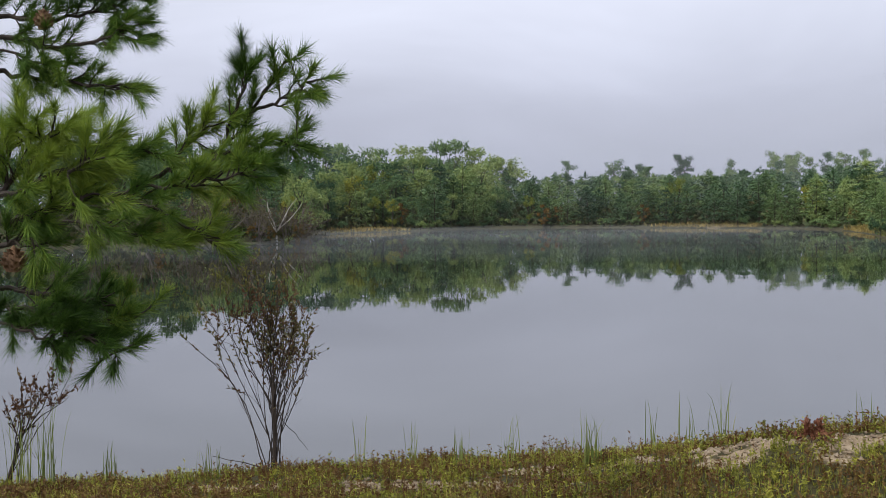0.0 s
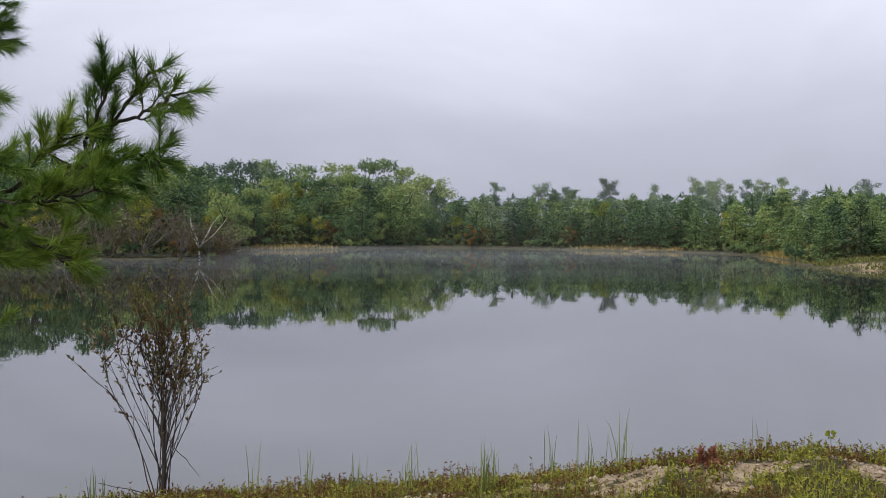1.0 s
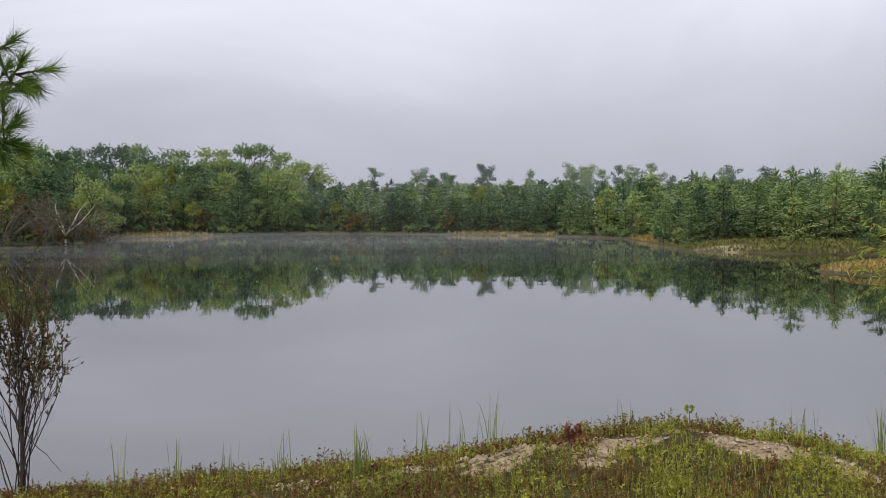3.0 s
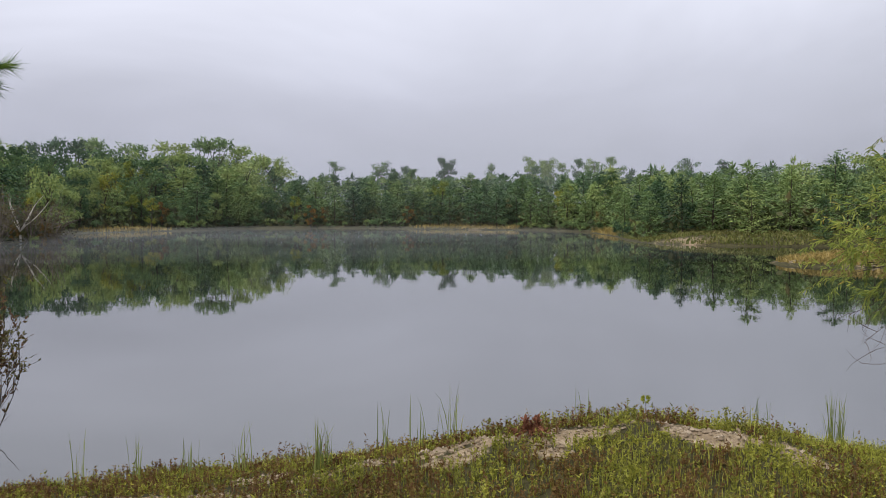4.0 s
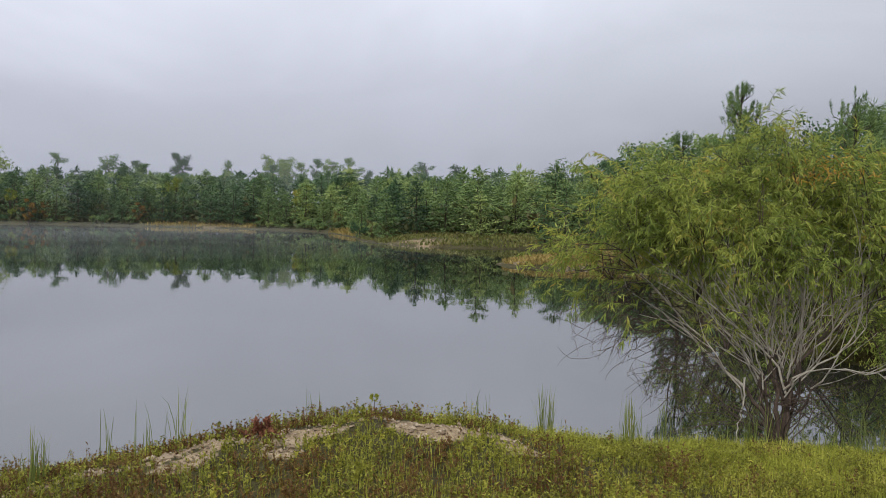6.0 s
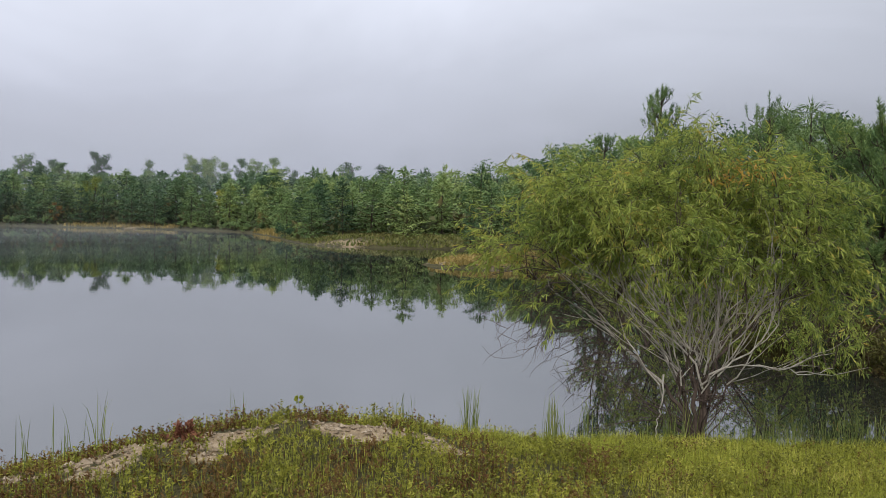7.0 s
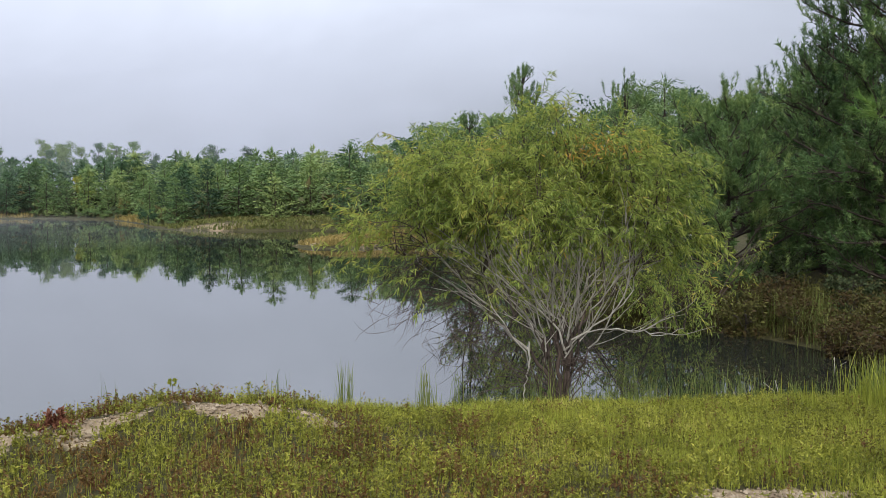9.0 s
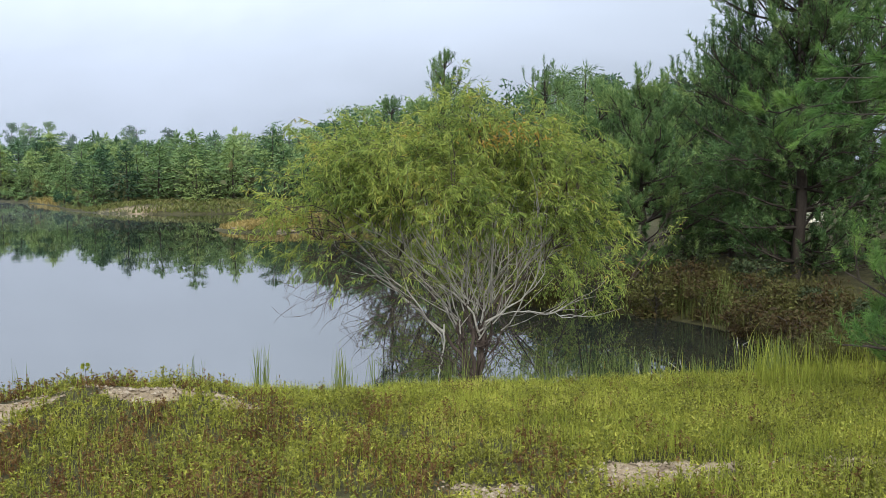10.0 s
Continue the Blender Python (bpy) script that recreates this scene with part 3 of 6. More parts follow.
# ---- the woods across the pond ----
def pine_tree(h, low, width, rng, needle=0.36, fat=0.14, step=0.56, thick=14):
    """A young pine: a straight trunk and whorls of level boughs that end in flat, tufted pads."""
    tr, cr = Build(), Build()
    lean = rng.normal(0, 0.02, 2)
    line = np.array([(lean[0] * s * h, lean[1] * s * h, s * h) for s in np.linspace(-0.03, 0.98, 9)])
    line[1:-1, :2] += rng.normal(0, 0.02 * h / 6, (7, 2))
    tube(tr, line, np.linspace(0.016 * h + 0.015, 0.012, 9), 6)
    z, full = low * h, rng.uniform(0, 6.283)
    while z < h * 0.95:
        u = (z - low * h) / (h - low * h)
        reach = width * (0.35 + 0.65 * min(1, u * 3 + 0.45)) * (1 - u ** 1.5) ** 0.9 * rng.uniform(0.72, 1.2)
        turn = rng.uniform(0, 6.283)
        for k in range(5):
            az = turn + k * 1.257 + rng.normal(0, 0.3)
            r = reach * rng.uniform(0.6, 1.15) * (1 + 0.18 * math.cos(az - full)) + 0.12
            p0 = spots(line, [z / h])[0][0]
            way = (math.cos(az), math.sin(az), -0.08 + 0.7 * u + rng.normal(0, 0.12))
            bough = limb(p0, way, r, rng, 4, 0.10, -0.35)
            if r > 0.9:
                tube(tr, bough, np.linspace(0.011 + 0.006 * r, 0.006, 4), 3, False)
            ends = [1.0, 0.62] if r > 0.6 else [1.0]
            ends += [0.35] if r > 1.5 else []
            p = spots(bough, ends)[0]
            q = rng.normal(size=(len(p) * thick, 3))
            at = np.repeat(p, thick, 0) + q * np.array([0.24, 0.24, 0.075]) * (0.65 + 0.25 * r) + (0, 0, 0.06)
            slips(cr, at, unit(q) * (0.8, 0.8, 0.4) + np.array([math.cos(az) * 0.6, math.sin(az) * 0.6, -0.1]), rng, needle, fat, level=0.6)
        z += step * rng.uniform(0.7, 1.3)
    q = unit(rng.normal(size=(24, 3)))
    slips(cr, line[-1] + q * (0.14, 0.14, 0.3) - (0, 0, 0.1), q * 0.5 + (0, 0, 0.7), rng, needle, fat)
    return tr, cr


def tall_pine(h, rng):
    """An old pine: a long bare trunk and a thin, open crown of separate tufted clumps."""
    tr, cr = Build(), Build()
    line = limb((0, 0, -0.2), (rng.normal(0, 0.03), rng.normal(0, 0.03), 1), h, rng, 9, 0.02)
    tube(tr, line, np.linspace(0.014 * h, 0.03, 9), 6)
    for k in range(rng.randint(17, 23)):
        t = rng.uniform(0, 1)
        s = 1 - t * 0.5
        az, r = rng.uniform(0, 6.283), h * rng.uniform(0.07, 0.19) * (0.35 + 0.65 * math.sin(math.pi * min(1.0, 0.15 + t * 0.85)))
        p0 = spots(line, [min(s, 0.995)])[0][0]
        bough = limb(p0, (math.cos(az), math.sin(az), rng.uniform(0.15, 0.8)), r, rng, 5, 0.2, -0.3)
        tube(tr, bough, np.linspace(0.05, 0.015, 5), 3, False)
        for end, rad in ((1.0, rng.uniform(0.5, 0.8)), (0.6, 0.5)):
            q = rng.uniform(-1, 1, size=(34, 3))
            p = spots(bough, [end])[0] + q * np.array([rad, rad, rad * 0.55])
            slips(cr, p, rng.normal(size=q.shape) + (0, 0, 0.2), rng, 0.36, 0.2)
    return tr, cr


def broad_tree(h, width, rng, leaf=0.26, lobes=16, each=95, low=0.3):
    """A broad-leaved tree: a forking trunk and a crown of uneven leafy lobes with gaps."""
    tr, cr = Build(), Build()
    line = limb((0, 0, -0.2), (rng.normal(0, 0.05), rng.normal(0, 0.05), 1), h * 0.8, rng, 7, 0.05)
    tube(tr, line, np.linspace(0.02 * h, 0.02, 7), 6)
    for k in range(lobes):
        s = rng.uniform(low, 1.0)
        az = k * 2.4 + rng.uniform(-0.5, 0.5)
        r = width * math.sqrt(max(0.05, 1 - ((s - 0.55) / 0.52) ** 2)) * rng.uniform(0.45, 1.0)
        c = np.array([math.cos(az) * r, math.sin(az) * r, h * (0.14 + 0.80 * s)])
        root = spots(line, [min(0.95, s * 0.8)])[0][0]
        mid = (root + c) / 2 + rng.normal(0, 0.15, 3)
        tube(tr, [root, mid, c], [0.007 * h, 0.005 * h, 0.01], 3, False)
        rad = width * rng.uniform(0.28, 0.46)
        q = unit(rng.normal(size=(each, 3)))
        p = c + q * rad * rng.uniform(0.25, 1.05, (each, 1)) * np.array([1, 1, 0.8])
        slips(cr, p, unit(q + rng.normal(size=q.shape) * 0.8 + np.array([0, 0, -0.3])), rng, leaf, leaf * 0.8)
    return tr, cr


def brush(h, width, rng, stems=16, leaf=0.2, each=26):
    """Thin, twiggy waterside brush."""
    tr, cr = Build(), Build()
    for k in range(stems):
        az, out = rng.uniform(0, 6.283), rng.uniform(0.1, 1.0)
        st = limb((rng.normal(0, 0.15), rng.normal(0, 0.15), -0.1), (math.cos(az) * out, math.sin(az) * out, 1.1), h * rng.uniform(0.7, 1.1), rng, 6, 0.13, 0.2)
        tube(tr, st, np.linspace(0.045, 0.012, 6), 4, False)
        for q in range(4):
            p, d = spots(st, [rng.uniform(0.3, 0.95)])
            tw = limb(p[0], d[0] + rng.normal(size=3) * 0.7, h * 0.25, rng, 4, 0.15)
            tube(tr, tw, np.linspace(0.02, 0.008, 4), 3, False)
            pp, dd = spots(tw, rng.uniform(0.1, 1, each // 4))
            leaves(cr, pp + rng.normal(0, 0.12, pp.shape), dd + rng.normal(size=dd.shape) * 0.9, rng, leaf, leaf * 0.6)
    return tr, cr


def make_tree(name, built, bark_material, leaf_material, label, category, group):
    tr, cr = built
    ob = thing(name, (0, 0, 0), label, category, group)
    part("trunk", tr, bark_material, ob)
    part("crown", cr, leaf_material, ob)
    return ob


R = np.random.RandomState
PINES = [make_tree("pine_tree", pine_tree(6.0, 0.08 + 0.06 * (k % 3), 1.75 + 0.2 * (k % 4), R(10 + k)), BARK, PINE, "young green pine on the far shore", "pine tree", "pines across the pond") for k in range(6)]
YOUNG_PINES = [make_tree("pine_tree", pine_tree(6.0, 0.05 + 0.05 * (k % 2), 1.8 + 0.2 * k, R(110 + k)), BARK, PINE_YOUNG, "bright young pine at the edge of the far woods", "pine tree", "young pines across the pond") for k in range(4)]
TALLS = [make_tree("tall_pine", tall_pine(11.0, R(30 + k)), BARK, PINE, "tall thin pine rising above the woods", "pine tree", "tall pines behind the woods") for k in range(4)]
BROADS = [make_tree("broadleaf_tree", broad_tree(9.0, 2.5 + 0.3 * k, R(40 + k), 0.30, 18, 105, 0.08), BARK, BROADLEAF, "dark green broad-leaved tree in the woods", "tree", "broad-leaved trees across the pond") for k in range(4)]
YELLOWS = [make_tree("yellowing_tree", broad_tree(6.5, 1.25 + 0.2 * k, R(50 + k), 0.22, 15, 80, 0.1), BARK, YELLOWLEAF, "yellow-green broad-leaved tree turning for autumn", "tree", "yellowing trees across the pond") for k in range(3)]
RUSTS = [make_tree("rusty_bush", broad_tree(3.2, 0.9, R(60 + k), 0.18, 10, 60, 0.05), BARK, RUSTLEAF, "rust-brown autumn bush at the water's edge", "bush", "rusty bushes on the far shore") for k in range(2)]
BRUSHES = [make_tree("waterside_brush", brush(4.0, 2, R(70 + k)), BRUSHWOOD, GREYBRUSH, "thin twiggy brush standing at the water's edge", "brush", "brush on the far shore") for k in range(3)]
SAPLINGS = [make_tree("lakeside_bush", broad_tree(1.6, 0.75, R(80 + k), 0.13, 9, 50, 0.0), TWIG, BROADLEAF, "low green bush under the far trees", "bush", "bushes under the far trees") for k in range(2)]
CLOSE_PINES = [make_tree("pine_tree", pine_tree(6.0, 0.06, 1.6 + 0.2 * k, R(15 + k), 0.22, 0.05, 0.4, 30), BARK, PINE, "young green pine in the woods beside the cove", "pine tree", "pines beside the cove") for k in range(3)]
CLOSE_BROADS = [make_tree("broadleaf_tree", broad_tree(9.0, 2.4 + 0.3 * k, R(45 + k), 0.15, 22, 260, 0.08), BARK, BROADLEAF, "broad-leaved tree in the woods beside the cove", "tree", "broad-leaved trees beside the cove") for k in range(2)]
USED = set()


def plant(kinds, x, y, size, rng, sink=0.05):
    """Stand a tree of one of the kinds, scaled by size, on the ground."""
    ob = kinds[rng.randint(len(kinds))]
    wide = size * rng.uniform(0.9, 1.15)
    m = Matrix.Translation((x, y, ground_at(x, y) - sink)) @ Matrix.Rotation(rng.uniform(0, 6.283), 4, "Z") @ Matrix.Diagonal((wide, wide, size, 1))
    if ob.name in USED:
        return copy_thing(ob, m @ Matrix.Diagonal((1 / ob.scale.x, 1 / ob.scale.y, 1 / ob.scale.z, 1)))
    USED.add(ob.name)
    ob.matrix_world = m
    return ob


def scatter(n, x0, x1, y0, y1, d0, d1, gap, seed):
    """Random places d0 to d1 metres inland, at least gap metres apart."""
    rng = R(seed)
    x, y = rng.uniform(x0, x1, n), rng.uniform(y0, y1, n)
    d = from_shore(x, y)
    keep = []
    for a, c, e in zip(x, y, d):
        if d0 < e < d1 and all((a - q) ** 2 + (c - w) ** 2 > gap * gap for q, w, _ in keep):
            keep.append((a, c, e))
    return keep


def dry(x, y):
    """Where straw and sand line the far shore instead of green growth."""
    return bump(x, y, 10, 117, 8, 5) + bump(x, y, -27, 110, 7, 5) + bump(x, y, 22, 90, 5, 7) + bump(x, y, 23, 66, 9, 5) + bump(x, y, 21, 42, 9, 6)


def woods():
    rng = R(5)
    for row, (d0, d1, gap, n) in enumerate(((1.3, 5.0, 2.4, 16000), (5.0, 11, 2.7, 12000), (11, 25, 3.5, 9000))):
        for x, y, d in scatter(n, -75, 75, 44, 165, d0, d1, gap, 100 + row):
            if (y < 60 and x < 20) or (x < -20 and y < 82) or abs(math.degrees(math.atan2(x - 1, y - 1)) - 12) > 47:
                continue
            if row == 0 and (bump(x, y, 22, 65, 7, 4) > 0.3 or bump(x, y, 21, 42, 9, 6) > 0.2 or bump(x, y, -27, 110, 8, 4) > 0.4 or bump(x, y, 33, 79, 3, 6) > 0.4):
                continue
            left = x < -17
            if x > 19 and y < 108:
                size = (3.8, 4.5, 5.0)[row]
            else:
                size = (4.5, 5.3, 5.7)[row] if not left else (5.4, 7.1, 8.7)[row]
            size *= rng.uniform(0.66, 1.18)
            pick = rng.uniform()
            if left and pick < (0.5, 0.75, 0.9)[row]:
                kind = rng.uniform()
                if row < 2 and kind < 0.16:
                    plant(YELLOWS, x, y, size / 6.5, rng)
                elif row < 2 and kind < 0.5:
                    plant(YOUNG_PINES, x, y, size / 6.0, rng)
                else:
                    plant(BROADS, x, y, size / 9.0, rng)
            elif pick < 0.05 and row < 2:
                plant(YELLOWS, x, y, size / 7.0, rng)
            elif pick > 0.985 and row < 2:
                plant(RUSTS, x, y, size / 5.0, rng)
            elif pick > 0.88 and row > 0:
                plant(BROADS, x, y, size / 9.0, rng)
            else:
                plant(YOUNG_PINES if x > 12 and y < 116 and rng.uniform() < 0.8 else PINES, x, y, size / 6.0, rng)
    for x, y, h in ((24.1, 165, 9.5), (26.6, 166, 9.0), (28.4, 168, 9.2), (-0.5, 165, 9.0), (9.4, 165, 8.9), (10.9, 166, 9.2), (18.2, 170, 8.6), (32.8, 167, 8.5), (35, 165, 8.9), (39, 170, 8.8), (-47, 158, 11.6), (50, 160, 8.6), (3, 172, 7.8), (-9, 166, 8.5), (56, 162, 8.4), (-62, 150, 12.5), (-66, 152, 12)):
        plant(TALLS, x, y, h / 11.0, rng)
    for k in range(22):
        plant(TALLS, rng.uniform(-16, 52), rng.uniform(150, 176), rng.uniform(6.4, 8.0) / 11.0, rng)
    for x, y, h in ((-29, 155, 12.2), (-25.5, 153, 12.4), (-22, 152, 11.2), (-33, 153, 11.6), (-38, 150, 11.2), (-43, 148, 11.8), (-46.5, 146, 11.9), (-50, 145, 11.2), (-54, 142, 11.3), (-58, 135, 10.6), (-61, 128, 10.0), (-67, 120, 9.8), (-60, 105, 8.8), (-70, 100, 9)):
        plant(BROADS, x, y, h / 9.0, rng)
    # the wooded rise beyond the cove, taller and taller to one side
    for k in range(44):
        az = 23.5 + 0.78 * k + rng.normal(0, 0.3)
        r = (84, 97)[k % 2] + rng.uniform(-5, 5)
        top = 2.4 + r * math.tan(radians(float(np.interp(az, [22, 26, 29, 32, 36, 40, 46, 58], [2.3, 3.1, 3.9, 4.35, 5.0, 5.5, 5.7, 5.9]))))
        x, y = 1.1 + r * math.sin(radians(az)), 1.1 + r * math.cos(radians(az))
        plant(BROADS, x, y, (top - ground_at(x, y)) * rng.uniform(0.86, 1.04) / 8.9, rng)
    for x, y, h in ((-31.6, 125.2, 8.3), (-33.0, 123.5, 6.0), (-39, 118, 6.2), (30.5, 112, 4.6)):
        plant(YELLOWS, x, y, h / 6.5, rng)
    plant(RUSTS, 15.2, 120.0, 1.0, rng)
    plant(RUSTS, 3.0, 123.5, 0.8, rng)
    for x, y, d in scatter(9000, -70, 60, 60, 145, 0.1, 2.2, 1.35, 130):
        if (x < -20 and y < 82) or (x > 17 and y < 72):
            continue
        if rng.uniform() < (0.95 if dry(x, y) < 0.3 else 0.12):
            plant(RUSTS if rng.uniform() < 0.07 else SAPLINGS, x, y, rng.uniform(0.45, 1.0), rng)


woods()


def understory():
    """Undergrowth that fills the woods below the crowns, their shade put into its dark colour."""
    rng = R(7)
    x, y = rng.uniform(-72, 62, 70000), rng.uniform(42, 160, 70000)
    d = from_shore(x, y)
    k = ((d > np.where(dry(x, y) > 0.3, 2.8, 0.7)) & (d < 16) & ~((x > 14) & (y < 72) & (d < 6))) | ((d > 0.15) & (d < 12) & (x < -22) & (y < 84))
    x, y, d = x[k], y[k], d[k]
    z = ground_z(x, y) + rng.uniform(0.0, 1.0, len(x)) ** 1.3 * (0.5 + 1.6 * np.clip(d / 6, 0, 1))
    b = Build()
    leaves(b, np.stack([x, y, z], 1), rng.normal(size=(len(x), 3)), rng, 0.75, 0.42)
    tagged(new("undergrowth", b.mesh("undergrowth", SHADELEAF)), "undergrowth beneath the far woods, shade put into its dark leaf colour", "undergrowth", kind="stuff")


understory()


def far_woods():
    """The closed canopy farther back, of which only the tops show."""
    rng, b = R(9), Build()
    for x, y, d in scatter(9000, -75, 75, 70, 190, 25, 44, 3.4, 140):
        if abs(math.degrees(math.atan2(x - 1, y - 1)) - 10) > 44:
            continue
        h = (5.4 if x > 19 and y < 118 else 6.6 if x > -17 else 9.3) * rng.uniform(0.85, 1.12)
        g = ground_at(x, y)
        tube(b, [(x, y, g - 0.2), (x + rng.normal(0, 0.1), y, g + h * 0.9)], [0.12, 0.03], 4, False)
        q = unit(rng.normal(size=(240, 3)))
        p = q * np.array([1.5, 1.5, h * 0.30]) * rng.uniform(0.5, 1.0, (240, 1)) * (1.0 - 0.35 * q[:, 2:])
        slips(b, p + (x, y, g + h * 0.68), q + rng.normal(size=q.shape) * 0.6, rng, 0.42, 0.30)
    tagged(new("far_woods", b.mesh("far_woods", PINE)), "closed green canopy of the woods behind the pond", "woods", kind="stuff")


far_woods()


def left_point():
    """The wooded point with pale dead limbs."""
    rng = R(6)
    for x, y, s in ((-24.9, 77.6, 0.7), (-26.5, 76.8, 0.75), (-28, 74.3, 0.8), (-32.5, 72.4, 0.8), (-26, 79, 1.0), (-28.5, 75.5, 0.9), (-31, 73.5, 1.05), (-33.5, 72.8, 0.95), (-36.5, 71.5, 1.0), (-39, 69.5, 0.9), (-42, 67, 0.85), (-46, 63.5, 0.95), (-29.5, 79, 1.1), (-50, 60, 1.0)):
        plant(BRUSHES, x, y, s, rng)
    for x, y, h in ((-29, 84, 5.6), (-33, 79, 5.8), (-37, 78, 5.6), (-41, 76, 6.2), (-45, 73, 6.0), (-50, 70, 6.5), (-36, 85, 6.6), (-43, 84, 7.2), (-52, 78, 7.5), (-31, 92, 6.5), (-38, 94, 7.6), (-46, 92, 8.2), (-58, 66, 7.5), (-62, 58, 7), (-56, 86, 9)):
        plant(BROADS if rng.uniform() < 0.6 else YELLOWS, x, y, h / 9.0, rng)
    for x, y, s in ((-26.2, 76.4, 0.5), (-27.3, 75.2, 0.42), (-28.4, 74.2, 0.5), (-29.6, 73.0, 0.45), (-31.2, 72.4, 0.55), (-33.0, 71.9, 0.5), (-25.6, 77.6, 0.6), (-35, 71.4, 0.55)):
        plant(RUSTS if rng.uniform() < 0.45 else SAPLINGS, x, y, s * (1.0 if rng.uniform() < 0.5 else 1.4), rng)
    ob = thing("dead_tree", (-27.2, 76.3, ground_at(-27.2, 76.3)), "bleached leafless dead tree at the water's edge", "dead tree")
    tr = Build()
    line = limb((0, 0, -0.2), (0.05, 0, 1), 1.1, rng, 5, 0.05)
    tube(tr, line, np.linspace(0.10, 0.075, 5), 6)
    part("trunk", tr, DEADWOOD, ob)
    for sx, hh in ((-1.0, 2.1), (-0.45, 2.6), (0.05, 2.5), (0.5, 2.3), (1.1, 3.4), (0.8, 3.2)):
        br = Build()
        tube(br, limb(line[-1] - (0, 0, 0.15), (sx, rng.normal(0, 0.3), 1.2), hh, rng, 7, 0.14, -0.6 if abs(sx) > 0.8 else 0), np.linspace(0.06, 0.015, 7), 5)
        part("limb", br, DEADWOOD, ob)


left_point()

# ---- the near pine, whose boughs reach over the bank ----
def add_boughs(ob, base, boughs, rng, needles, full=1.3):
    """Boughs that follow given ways through the air, with tufts of long needles on their twigs."""
    for keys, twigs, reach, start in boughs:
        wood, green = Build(), Build()
        keys = np.array(keys) - base
        s = np.linspace(0, 1, 3 * len(keys))
        pts = spots(keys, s)[0]
        pts[1:-1] += rng.normal(0, 0.008, pts[1:-1].shape)
        tube(wood, pts, np.linspace(0.014 if len(keys) > 4 else 0.008, 0.005, len(pts)), 6)
        at, way = spots(pts, np.r_[rng.uniform(start, 0.97, int(twigs * full)), 0.99])
        for p, d in zip(at, way):
            side = across(d[None], rng)[0]
            tw = limb(p, d * 0.8 + side * 0.6 + np.array([0, 0, 0.15]), reach * rng.uniform(0.2, 0.55), rng, 5, 0.14, -0.2)
            tube(wood, tw, np.linspace(0.0045, 0.003, 5), 4, False)
            pp, dd = spots(tw, [0.3, 0.7])
            dd = unit(dd + across(dd, rng) * 0.4)
            shoots(green, pp, dd, rng, 36, 0.04, 0.082, 0.0026, (0.3, 0.95))
            shoots(green, tw[-1:], [tw[-1] - tw[-2]], rng, 110, 0.055, 0.092, 0.0027, (0.12, 0.85))
        limb_ob = part("bough", wood, TWIG, ob)
        part("foliage", green, needles, limb_ob)


